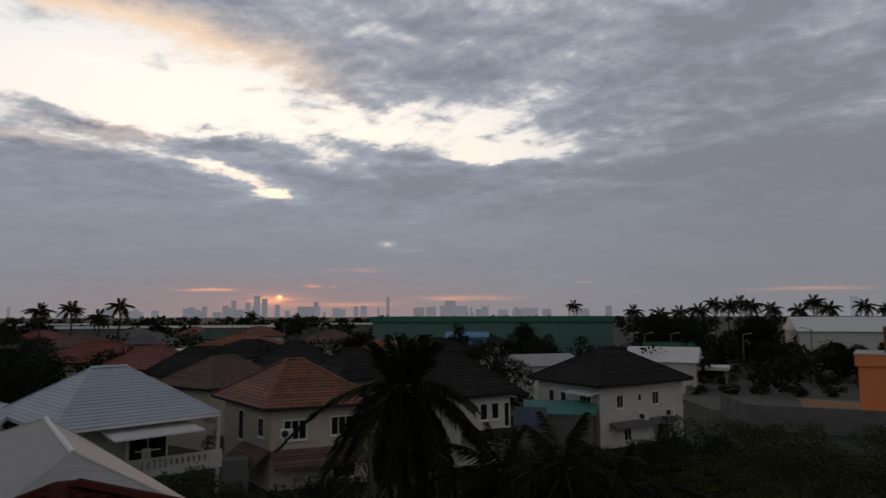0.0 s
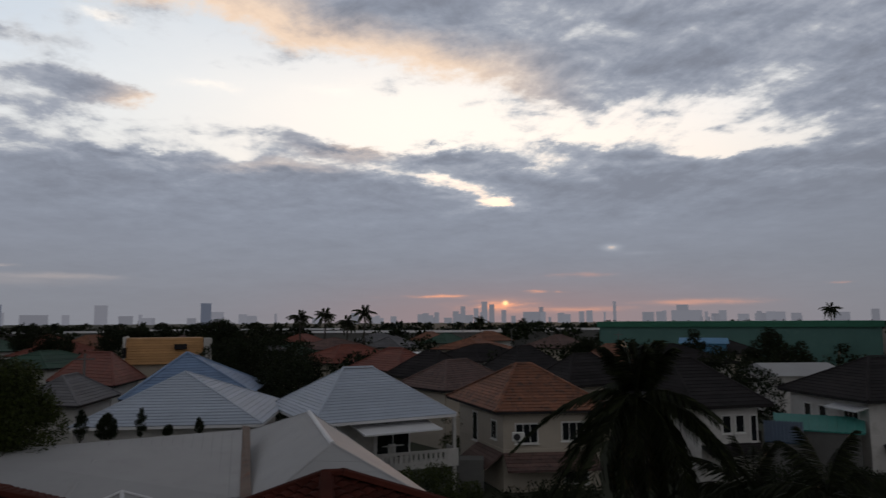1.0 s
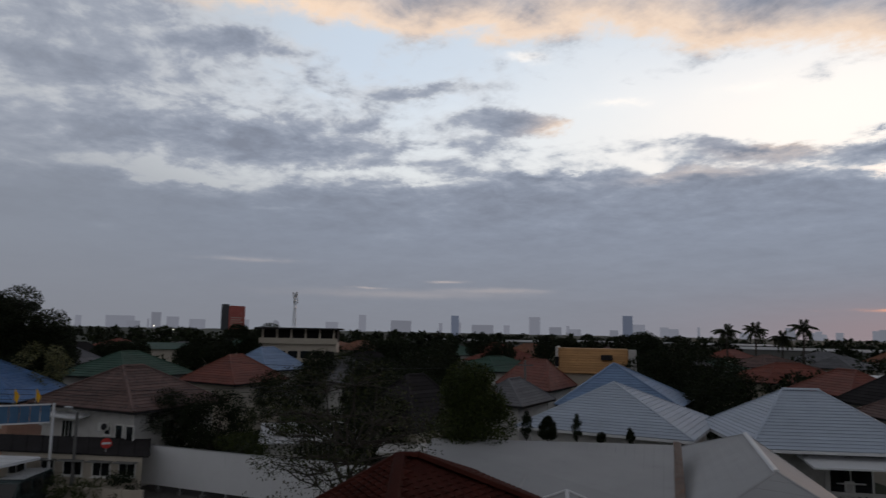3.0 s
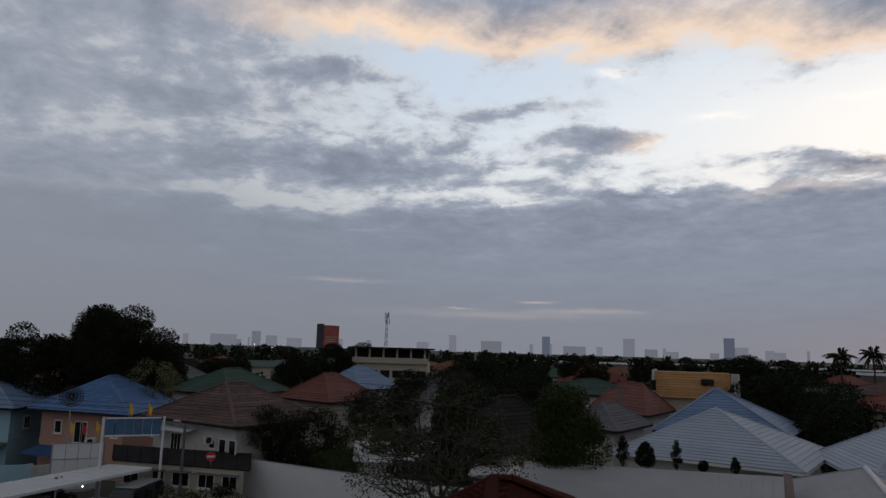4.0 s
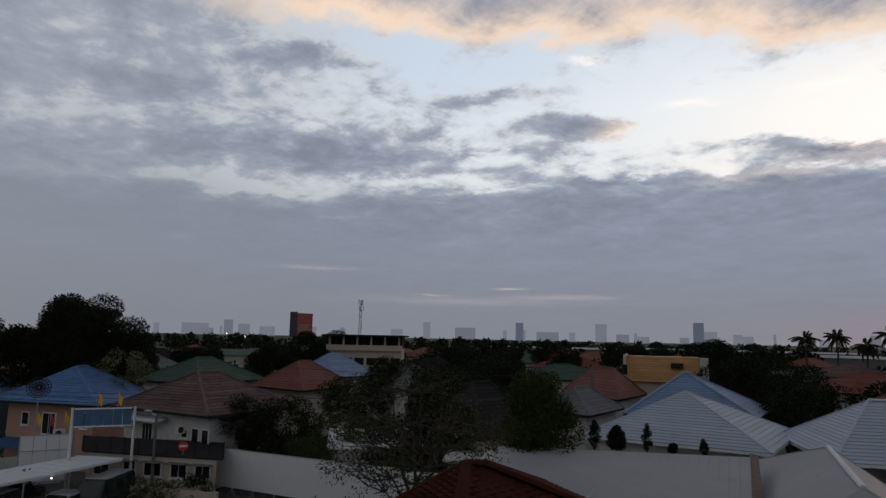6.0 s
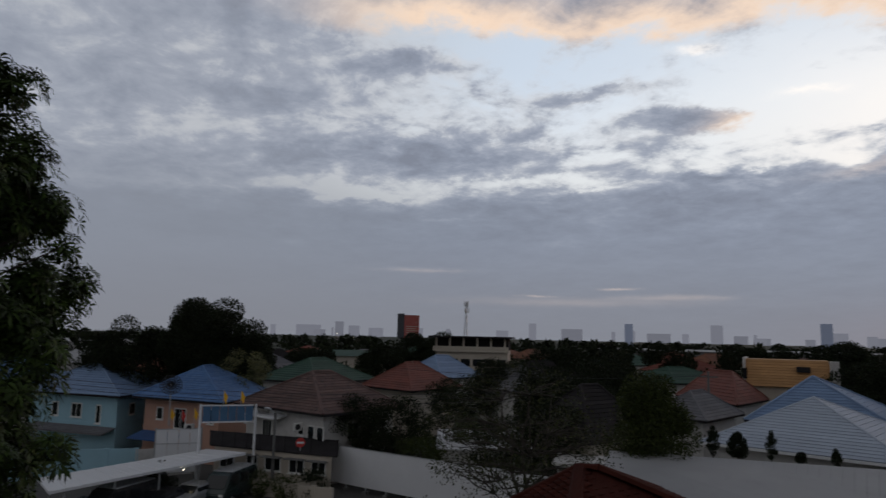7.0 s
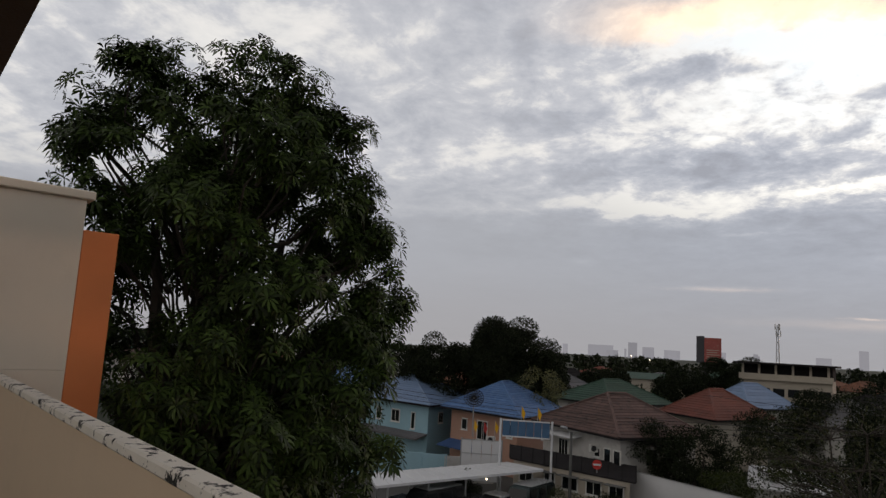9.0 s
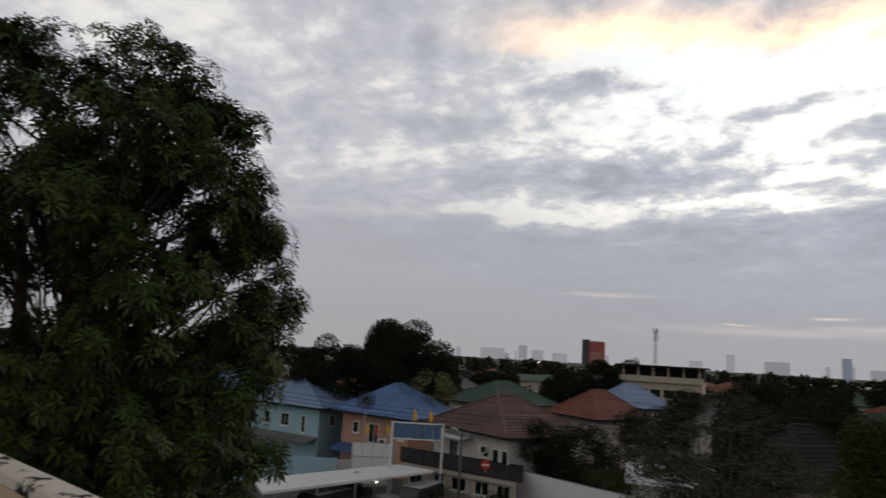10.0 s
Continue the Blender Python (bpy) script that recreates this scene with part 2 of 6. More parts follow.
def mat(name, col, rough=0.8, var=0.25, scale=2.0, bump=0.15, metal=0.0, stain=0.0, stain_col=(0.03, 0.03, 0.025), per_object=0.0, grain=40.0, spec=0.3, stain_at=0.56, stain_soft=0.16):
    """Painted, mineral or woven surface: colour varied at two scales, optional stains and a little difference from piece to piece."""
    m = bpy.data.materials.new(name)
    m.use_nodes = True
    nt = m.node_tree
    b = nt.nodes["Principled BSDF"]
    tc = nt.nodes.new("ShaderNodeTexCoord").outputs["Object"]

    def nz(s, detail=5, rough_=0.6):
        n = nt.nodes.new("ShaderNodeTexNoise")
        n.inputs["Scale"].default_value, n.inputs["Detail"].default_value, n.inputs["Roughness"].default_value = s, detail, rough_
        nt.links.new(tc, n.inputs["Vector"])
        return n.outputs[0]

    def mix(fac, a, c, mode="MIX"):
        n = nt.nodes.new("ShaderNodeMix")
        n.data_type, n.blend_type = "RGBA", mode
        for i, v in ((0, fac), (6, a), (7, c)):
            if isinstance(v, float):
                n.inputs[i].default_value = v
            elif isinstance(v, tuple):
                n.inputs[i].default_value = (*v, 1)
            else:
                nt.links.new(v, n.inputs[i])
        return n.outputs[2]

    def rng(v, lo, hi, a, c):
        n = nt.nodes.new("ShaderNodeMapRange")
        nt.links.new(v, n.inputs[0])
        for i, x in enumerate((lo, hi, a, c)):
            n.inputs[i + 1].default_value = x
        return n.outputs[0]

    big, fine = nz(scale), nz(grain, 3)
    dark = tuple(c * (1 - var) for c in col)
    lite = tuple(min(1, c * (1 + var)) for c in col)
    out = mix(rng(big, 0.3, 0.7, 0.0, 1.0), dark, lite)
    out = mix(0.35, out, mix(rng(fine, 0.3, 0.7, 0.0, 1.0), tuple(c * (1 - 0.6 * var) for c in col), tuple(min(1, c * (1 + 0.6 * var)) for c in col)))
    if per_object:
        info = nt.nodes.new("ShaderNodeObjectInfo").outputs["Random"]
        hsv = nt.nodes.new("ShaderNodeHueSaturation")
        nt.links.new(rng(info, 0, 1, 1 - per_object, 1 + per_object), hsv.inputs["Value"])
        nt.links.new(out, hsv.inputs["Color"])
        out = hsv.outputs[0]
    if stain:
        out = mix(rng(nz(scale * 1.7 + 0.3, 8, 0.7), stain_at, stain_at + stain_soft, 0.0, stain), out, stain_col)
    nt.links.new(out, b.inputs["Base Color"])
    nt.links.new(rng(fine, 0.2, 0.8, max(0.05, rough - 0.12), min(1, rough + 0.1)), b.inputs["Roughness"])
    b.inputs["Metallic"].default_value = metal
    b.inputs["Specular IOR Level"].default_value = spec
    if bump:
        bp = nt.nodes.new("ShaderNodeBump")
        bp.inputs["Strength"].default_value, bp.inputs["Distance"].default_value = bump, 0.02
        nt.links.new(fine, bp.inputs["Height"])
        nt.links.new(bp.outputs[0], b.inputs["Normal"])
    MATS[name] = m
    return m


def leaf_mat(name, col, var=0.5, rough=0.55):
    """Leaves: each clump or leaf island its own green."""
    m = bpy.data.materials.new(name)
    m.use_nodes = True
    nt = m.node_tree
    b = nt.nodes["Principled BSDF"]
    isl = nt.nodes.new("ShaderNodeNewGeometry").outputs["Random Per Island"]
    r = nt.nodes.new("ShaderNodeValToRGB")
    r.color_ramp.elements[0].color = (*(c * (1 - var) for c in col), 1)
    r.color_ramp.elements[1].color = (col[0] * (1 + var), col[1] * (1 + var * 0.9), col[2] * (1 + 0.3 * var), 1)
    nt.links.new(isl, r.inputs[0])
    nt.links.new(r.outputs[0], b.inputs["Base Color"])
    b.inputs["Roughness"].default_value = rough
    b.inputs["Specular IOR Level"].default_value = 0.16
    MATS[name] = m
    return m


M_WHITE_TILE = mat("white_roof_tile", (0.38, 0.43, 0.51), 0.6, 0.08, 0.7, 0.1, stain=0.25, stain_col=(0.25, 0.27, 0.28), per_object=0.06)
M_BLUE_TILE = mat("blue_roof_tile", (0.085, 0.175, 0.36), 0.6, 0.25, 0.9, 0.15, stain_at=0.5, stain=0.35, stain_col=(0.20, 0.26, 0.36), per_object=0.12)
M_PALE_BLUE_TILE = mat("faded_blue_roof_tile", (0.17, 0.25, 0.39), 0.55, 0.15, 0.8, 0.15, stain=0.3, stain_col=(0.10, 0.14, 0.22), per_object=0.1)
M_TERRA = mat("terracotta_roof_tile", (0.21, 0.090, 0.055), 0.75, 0.35, 1.1, 0.3, stain_at=0.47, stain=0.8, stain_col=(0.055, 0.04, 0.035), per_object=0.18)
M_RED_TILE = mat("red_roof_tile", (0.17, 0.052, 0.036), 0.7, 0.3, 0.8, 0.3, stain_at=0.49, stain=0.55, stain_col=(0.08, 0.04, 0.035), per_object=0.12)
M_BROWN_TILE = mat("brown_roof_tile", (0.125, 0.078, 0.070), 0.8, 0.35, 0.9, 0.3, stain_at=0.48, stain=0.7, stain_col=(0.045, 0.037, 0.036), per_object=0.18)
M_DARK_TILE = mat("charcoal_roof_tile", (0.022, 0.020, 0.021), 0.9, 0.35, 0.6, 0.3, stain=0.5, stain_col=(0.012, 0.012, 0.012), per_object=0.2, spec=0.12)
M_GREY_TILE = mat("grey_roof_tile", (0.13, 0.13, 0.14), 0.8, 0.25, 0.6, 0.3, stain=0.5, stain_col=(0.05, 0.05, 0.05), per_object=0.15)
M_GREEN_TILE = mat("green_roof_tile", (0.035, 0.075, 0.055), 0.7, 0.25, 0.6, 0.3, stain=0.5, stain_col=(0.03, 0.05, 0.04), per_object=0.12)
M_MAROON = mat("maroon_roof_tile", (0.056, 0.0145, 0.010), 0.92, 0.3, 1.5, 0.35, stain=0.5, stain_col=(0.03, 0.012, 0.010), per_object=0.2, spec=0.1)
M_OCHRE_TILE = mat("ochre_roof_tile", (0.36, 0.20, 0.085), 0.7, 0.2, 0.8, 0.3, stain=0.5, stain_col=(0.20, 0.10, 0.05), per_object=0.15)
M_SHEET = mat("weathered_grey_roof_sheet", (0.335, 0.338, 0.345), 0.7, 0.10, 0.35, 0.1, stain=0.25, stain_col=(0.22, 0.22, 0.22), grain=14)
M_WHITE_SHEET = mat("white_painted_sheet", (0.62, 0.63, 0.65), 0.55, 0.06, 0.5, 0.05, stain=0.15, stain_col=(0.36, 0.36, 0.36))
M_RUST = mat("rusty_gutter", (0.16, 0.12, 0.10), 0.85, 0.35, 1.2, 0.4, stain=0.8, stain_col=(0.22, 0.07, 0.03))
M_WHITE = mat("white_painted_plaster", (0.50, 0.49, 0.475), 0.85, 0.1, 0.6, 0.15, stain_at=0.5, stain=0.45, stain_col=(0.30, 0.29, 0.27))
M_CREAM = mat("cream_painted_plaster", (0.42, 0.375, 0.315), 0.85, 0.08, 0.6, 0.15, stain=0.35, stain_col=(0.34, 0.29, 0.24))
M_PINK = mat("salmon_painted_plaster", (0.42, 0.25, 0.19), 0.85, 0.08, 0.6, 0.15, stain=0.3, stain_col=(0.36, 0.24, 0.20))
M_SKY_PAINT = mat("sky_blue_painted_plaster", (0.27, 0.44, 0.52), 0.85, 0.08, 0.6, 0.15, stain=0.3, stain_col=(0.26, 0.40, 0.46))
M_TAN = mat("beige_textured_paint", (0.68, 0.53, 0.38), 0.9, 0.05, 0.5, 0.35, stain=0.12, stain_col=(0.36, 0.29, 0.21), grain=160)
M_IVORY = mat("ivory_textured_paint", (0.70, 0.62, 0.51), 0.9, 0.05, 0.6, 0.3, stain=0.12, stain_col=(0.42, 0.37, 0.30), grain=140)
M_COPING = mat("stained_white_coping", (0.74, 0.69, 0.61), 0.85, 0.1, 3.6, 0.3, stain=1.0, stain_col=(0.02, 0.019, 0.017), grain=60, stain_at=0.545, stain_soft=0.035)
M_ORANGE = mat("orange_painted_plaster", (0.70, 0.225, 0.085), 0.85, 0.08, 1.0, 0.25, grain=120)
M_CONCRETE = mat("grey_concrete", (0.125, 0.125, 0.122), 0.9, 0.25, 0.5, 0.3, stain=0.6, stain_col=(0.09, 0.09, 0.085))
M_PAVING = mat("worn_asphalt", (0.075, 0.073, 0.07), 0.9, 0.25, 0.3, 0.3, stain=0.4, stain_col=(0.12, 0.115, 0.105))
M_GROUND = mat("dark_soil_and_grass", (0.035, 0.042, 0.026), 0.95, 0.4, 0.05, 0.2, stain=0.6, stain_col=(0.06, 0.05, 0.035), grain=1.5)
M_FRAME = mat("white_window_frame", (0.62, 0.62, 0.60), 0.5, 0.04, 2, 0.0)
M_DARK_METAL = mat("dark_metal", (0.05, 0.05, 0.055), 0.5, 0.2, 3, 0.05, metal=0.6)
M_STEEL = mat("galvanised_steel", (0.38, 0.39, 0.40), 0.45, 0.12, 3, 0.05, metal=0.8)
M_WOOD = mat("brown_painted_wood", (0.10, 0.055, 0.035), 0.7, 0.25, 2, 0.2)
M_BARK = mat("grey_brown_bark", (0.045, 0.038, 0.032), 0.95, 0.35, 4, 0.6)
M_GREEN_PAINT = mat("green_painted_sheet", (0.075, 0.165, 0.148), 0.65, 0.12, 0.2, 0.1, stain=0.3, stain_col=(0.16, 0.26, 0.22))
M_GREEN_DARK = mat("dark_green_painted_sheet", (0.03, 0.14, 0.09), 0.65, 0.12, 0.2, 0.1)
M_BOARD_BLUE = mat("faded_blue_board", (0.06, 0.13, 0.23), 0.7, 0.15, 1.0, 0.1)
M_BLUE_PAINT = mat("blue_painted_sheet", (0.07, 0.22, 0.38), 0.6, 0.12, 0.5, 0.1)
M_TURQ = mat("turquoise_sheet_roofing", (0.04, 0.19, 0.165), 0.6, 0.15, 0.6, 0.1, stain=0.3, stain_col=(0.05, 0.2, 0.2))
M_BLUE_SHADE = mat("blue_awning_sheet", (0.04, 0.09, 0.22), 0.6, 0.15, 0.5, 0.1)
M_DULL_BLUE = mat("dull_slate_blue_roofing", (0.045, 0.07, 0.11), 0.7, 0.2, 0.6, 0.2, stain=0.4)
M_YELLOW = mat("yellow_cloth", (0.75, 0.42, 0.03), 0.8, 0.1, 2, 0.1)
M_RED = mat("red_paint", (0.50, 0.04, 0.035), 0.55, 0.08, 2, 0.0)
M_TYRE = mat("black_rubber", (0.02, 0.02, 0.02), 0.85, 0.2, 5, 0.1)
M_CAR_DARK = mat("dark_green_car_paint", (0.02, 0.035, 0.035), 0.25, 0.1, 1, 0.0, spec=0.6)
M_CAR_BLACK = mat("black_car_paint", (0.012, 0.012, 0.014), 0.25, 0.1, 1, 0.0, spec=0.6)
M_CAR_SILVER = mat("silver_car_paint", (0.42, 0.43, 0.44), 0.3, 0.05, 1, 0.0, metal=0.5, spec=0.6)
M_BILL = mat("red_billboard_print", (0.36, 0.09, 0.075), 0.6, 0.25, 0.25, 0.0, stain=0.5, stain_col=(0.55, 0.40, 0.34))


def far_mat(name, col, haze_glow):
    """Towers kilometres off; lit haze is put in as emission, varying by tower."""
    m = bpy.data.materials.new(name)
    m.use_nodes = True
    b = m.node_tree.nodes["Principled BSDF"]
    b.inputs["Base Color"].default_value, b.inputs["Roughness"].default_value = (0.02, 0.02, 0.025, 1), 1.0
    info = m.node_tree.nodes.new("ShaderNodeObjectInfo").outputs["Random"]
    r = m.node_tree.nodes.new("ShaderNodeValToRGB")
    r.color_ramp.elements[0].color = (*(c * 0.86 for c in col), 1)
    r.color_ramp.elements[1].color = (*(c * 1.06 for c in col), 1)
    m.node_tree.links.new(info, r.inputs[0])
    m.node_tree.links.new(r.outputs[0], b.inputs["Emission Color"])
    b.inputs["Emission Strength"].default_value = haze_glow
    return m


M_FAR = far_mat("distant_tower_with_haze_glow", (0.158, 0.166, 0.200), 0.95)
M_FAR_DARK = far_mat("distant_dark_tower_with_haze_glow", (0.085, 0.10, 0.14), 0.95)
M_PANE = bpy.data.materials.new("window_glass")
M_PANE.use_nodes = True
_b = M_PANE.node_tree.nodes["Principled BSDF"]
_b.inputs["Base Color"].default_value, _b.inputs["Roughness"].default_value = (0.012, 0.014, 0.016, 1), 0.12
M_LAMP = bpy.data.materials.new("lit_lamp")
M_LAMP.use_nodes = True
_b = M_LAMP.node_tree.nodes["Principled BSDF"]
_b.inputs["Emission Color"].default_value, _b.inputs["Emission Strength"].default_value = (1.0, 0.85, 0.62, 1), 6.0
L_MANGO = leaf_mat("glossy_dark_leaf", (0.026, 0.047, 0.012), 0.75, 0.55)
L_DARK = leaf_mat("dark_green_leaf", (0.012, 0.018, 0.008), 0.55, 0.75)
L_YELLOW = leaf_mat("yellow_green_leaf", (0.032, 0.044, 0.011), 0.55)
L_PALM = leaf_mat("palm_leaflet", (0.017, 0.022, 0.011), 0.6)
L_DRY = leaf_mat("dry_palm_frond", (0.09, 0.075, 0.05), 0.4)
L_FIELD = leaf_mat("rank_weed_leaf", (0.034, 0.041, 0.009), 0.45, 0.8)
L_PALE = leaf_mat("pale_flowering_leaf", (0.12, 0.125, 0.07), 0.6)
L_FEATHER = leaf_mat("olive_feathery_leaf", (0.036, 0.042, 0.018), 0.5)


# ---- mesh helpers ----
def part(name, bm, material, parent=None, label="", kind=""):
    me = bpy.data.meshes.new(name)
    bm.to_mesh(me)
    bm.free()
    me.materials.append(material)
    ob = new(name, me)
    if parent is not None:
        ob.parent = parent
    return tagged(ob, label, kind=kind)


def raw(name, verts, faces, material, parent=None, label="", kind=""):
    me = bpy.data.meshes.new(name)
    me.from_pydata(verts, [], faces)
    me.materials.append(material)
    me.update()
    ob = new(name, me)
    if parent is not None:
        ob.parent = parent
    return tagged(ob, label, kind=kind)


def thing(name, x, y, z, label, category, group="", kind="", turn=0.0):
    ob = tagged(new(name), label, category, group, kind)
    ob.matrix_basis = pose(x, y, z, 0, 0, turn)
    return ob


def box(bm, x0, x1, y0, y1, z0, z1, m=None, bevel=0.0):
    r = bmesh.ops.create_cube(bm, size=1.0)
    vs = r["verts"]
    mm = Matrix.Translation(((x0 + x1) / 2, (y0 + y1) / 2, (z0 + z1) / 2)) @ Matrix.Diagonal((x1 - x0, y1 - y0, z1 - z0, 1))
    bmesh.ops.transform(bm, matrix=(m @ mm if m else mm), verts=vs)
    if bevel:
        es = list({e for v in vs for e in v.link_edges})
        bmesh.ops.bevel(bm, geom=es, offset=bevel, segments=1, affect="EDGES", profile=0.5)
    return bm


def boxes(*dims, bevel=0.0):
    bm = bmesh.new()
    for d in dims:
        box(bm, *d, bevel=bevel)
    return bm


def tube(bm, a, b, r0, r1, n=7):
    a, b = Vector(a), Vector(b)
    d = b - a
    q = d.to_track_quat("Z", "Y").to_matrix().to_4x4()
    bmesh.ops.create_cone(bm, cap_ends=True, segments=n, radius1=r0, radius2=r1, depth=d.length, matrix=Matrix.Translation((a + b) / 2) @ q)
    return bm


def prism(bm, pts, z0, z1):
    """Upright solid on a plan outline (counter-clockwise)."""
    lo = [bm.verts.new((x, y, z0)) for x, y in pts]
    hi = [bm.verts.new((x, y, z1)) for x, y in pts]
    n = len(pts)
    for i in range(n):
        bm.faces.new((lo[i], lo[(i + 1) % n], hi[(i + 1) % n], hi[i]))
    bm.faces.new(hi)
    bm.faces.new(lo[::-1])
    return bm


# ---- the setting ----
def ground_sheet():
    n = 48
    rings = (0.0, 60.0, 200.0, 700.0, 2000.0, 4600.0)
    verts, faces = [(0, 0, 0)], []
    for r in rings[1:]:
        verts += [(r * math.cos(k * math.tau / n), r * math.sin(k * math.tau / n), 0) for k in range(n)]
    for k in range(n):
        faces.append((0, 1 + k, 1 + (k + 1) % n))
    for j in range(len(rings) - 2):
        o, p = 1 + j * n, 1 + (j + 1) * n
        for k in range(n):
            faces.append((o + k, p + k, p + (k + 1) % n, o + (k + 1) % n))
    tagged(raw("ground", verts, faces, M_GROUND), "dark flat earth and rough grass between the houses", "ground", kind="structure")


ground_sheet()


def slab(name, pts, z0, z1, material, label, category, kind="structure"):
    bm = prism(bmesh.new(), pts, z0, z1)
    return tagged(part(name, bm, material), label, category, kind=kind)


# ---- houses ----
def course_faces(p, q, r, s, n, off, lift=0.045):
    """Tile courses of one roof slope: p, q along the eave, r, s above q, p. Yields verts and faces of each stepped course."""
    p, q, r, s = (Vector(v) - off for v in (p, q, r, s))
    nrm = (q - p).cross(s - p).normalized()
    for k in range(n):
        a, b = k / n, (k + 1.06) / n
        b = min(b, 1.0)
        p0, q0, p1, q1 = p.lerp(s, a), q.lerp(r, a), p.lerp(s, b), q.lerp(r, b)
        up, lo = nrm * lift, nrm * 0.006
        v = [p0 + up, q0 + up, q1 + lo, p1 + lo, p0 - up * 0.5, q0 - up * 0.5]
        yield [tuple(x) for x in v], [(0, 1, 2, 3), (4, 5, 1, 0)]


def barrel_courses(p, q, r, s, n, off, pitch=0.27, swell=0.05, lift=0.035):
    """Courses of barrel tiles on one slope: every tile a rounded hump, cut along the hips. Yields verts and faces of each course."""
    p, q, r, s = (Vector(v) - off for v in (p, q, r, s))
    e = (q - p).normalized()
    nrm = (q - p).cross(s - p).normalized()
    for k in range(n):
        a, b = k / n, min(1.0, (k + 1.05) / n)
        p0, q0, p1, q1 = p.lerp(s, a), q.lerp(r, a), p.lerp(s, b), q.lerp(r, b)
        x0, x1, y0, y1 = ((v - p).dot(e) for v in (p0, q0, p1, q1))
        step = pitch / 6
        xs = [x0] + [i * step for i in range(math.ceil(x0 / step + 0.01), math.floor(x1 / step - 0.01) + 1)] + [x1]
        v, f = [], []
        for x in xs:
            h = nrm * (swell * abs(math.sin(math.pi * x / pitch)) ** 0.8)
            y = min(max(x, y0), y1)
            lo = p0 + e * (x - x0)
            v += [tuple(lo - nrm * 0.02), tuple(lo + nrm * lift + h), tuple(p1 + e * (y - y0) + nrm * 0.004 + h * 0.85)]
        for i in range(len(xs) - 1):
            j = 3 * i
            f += [(j, j + 3, j + 4, j + 1), (j + 1, j + 4, j + 5, j + 2)]
        yield v, f


def ridge_cap(a, b, off, w, h, material, parent):
    """A half-round line of ridge tiles between two points."""
    a, b = Vector(a) - off, Vector(b) - off
    d = (b - a).normalized()
    side = d.cross(Vector((0, 0, 1))).normalized()
    up = side.cross(d)
    prof = [side * -w, side * -w * 0.6 + up * h * 0.8, up * h, side * w * 0.6 + up * h * 0.8, side * w]
    v = [tuple(a + o) for o in prof] + [tuple(b + o) for o in prof]
    f = [(i, i + 1, i + 6, i + 5) for i in range(4)] + [(0, 1, 2, 3, 4), (9, 8, 7, 6, 5)]
    return raw("ridge_tiles", v, f, material, parent)


def window_part(parent, a, b, u, z0, w, h, cols, off, frame_mat=None, rows=1):
    """A framed window set 3 cm proud on the wall that runs from a to b (plan), u along it."""
    a, b = Vector((*a, 0)), Vector((*b, 0))
    d = (b - a).normalized()
    c = a + (b - a) * u - off
    out = Vector((d.y, -d.x, 0))
    m = Matrix(((d.x, out.x, 0, c.x), (d.y, out.y, 0, c.y), (0, 0, 1, z0 - off.z), (0, 0, 0, 1)))
    fm = frame_mat or M_FRAME
    t = 0.07
    win = part("window", box(bmesh.new(), -w / 2 - t, w / 2 + t, -0.05, 0.05, -t, h + t, m), fm, parent)
    for k in range(cols):
        x0, x1 = -w / 2 + w * k / cols + 0.03, -w / 2 + w * (k + 1) / cols - 0.03
        for r in range(rows):
            part("pane", box(bmesh.new(), x0, x1, 0.03, 0.056, h * r / rows + 0.03, h * (r + 1) / rows - 0.03, m), M_PANE, win)
    sill = box(bmesh.new(), -w / 2 - 0.12, w / 2 + 0.12, -0.02, 0.14, -t - 0.06, -t, m)
    part("sill", sill, fm, win)
    return win


def air_conditioner(x, y, z, turn, label="white air-conditioner outdoor unit with a round fan grille"):
    t = thing("air_conditioner", x, y, z, label, "air conditioner", "outdoor units", turn=turn)
    part("casing", boxes((-0.4, 0.4, -0.14, 0.14, 0, 0.58), bevel=0.02), M_FRAME, t)
    bm = bmesh.new()
    bmesh.ops.create_cone(bm, cap_ends=True, segments=20, radius1=0.23, radius2=0.2, depth=0.03, matrix=pose(-0.1, -0.155, 0.29, 90, 0, 0))
    part("fan_grille", bm, M_DARK_METAL, t)
    part("bracket", boxes((-0.35, -0.31, -0.12, 0.3, -0.05, 0), (0.31, 0.35, -0.12, 0.3, -0.05, 0)), M_STEEL, t)
    return t


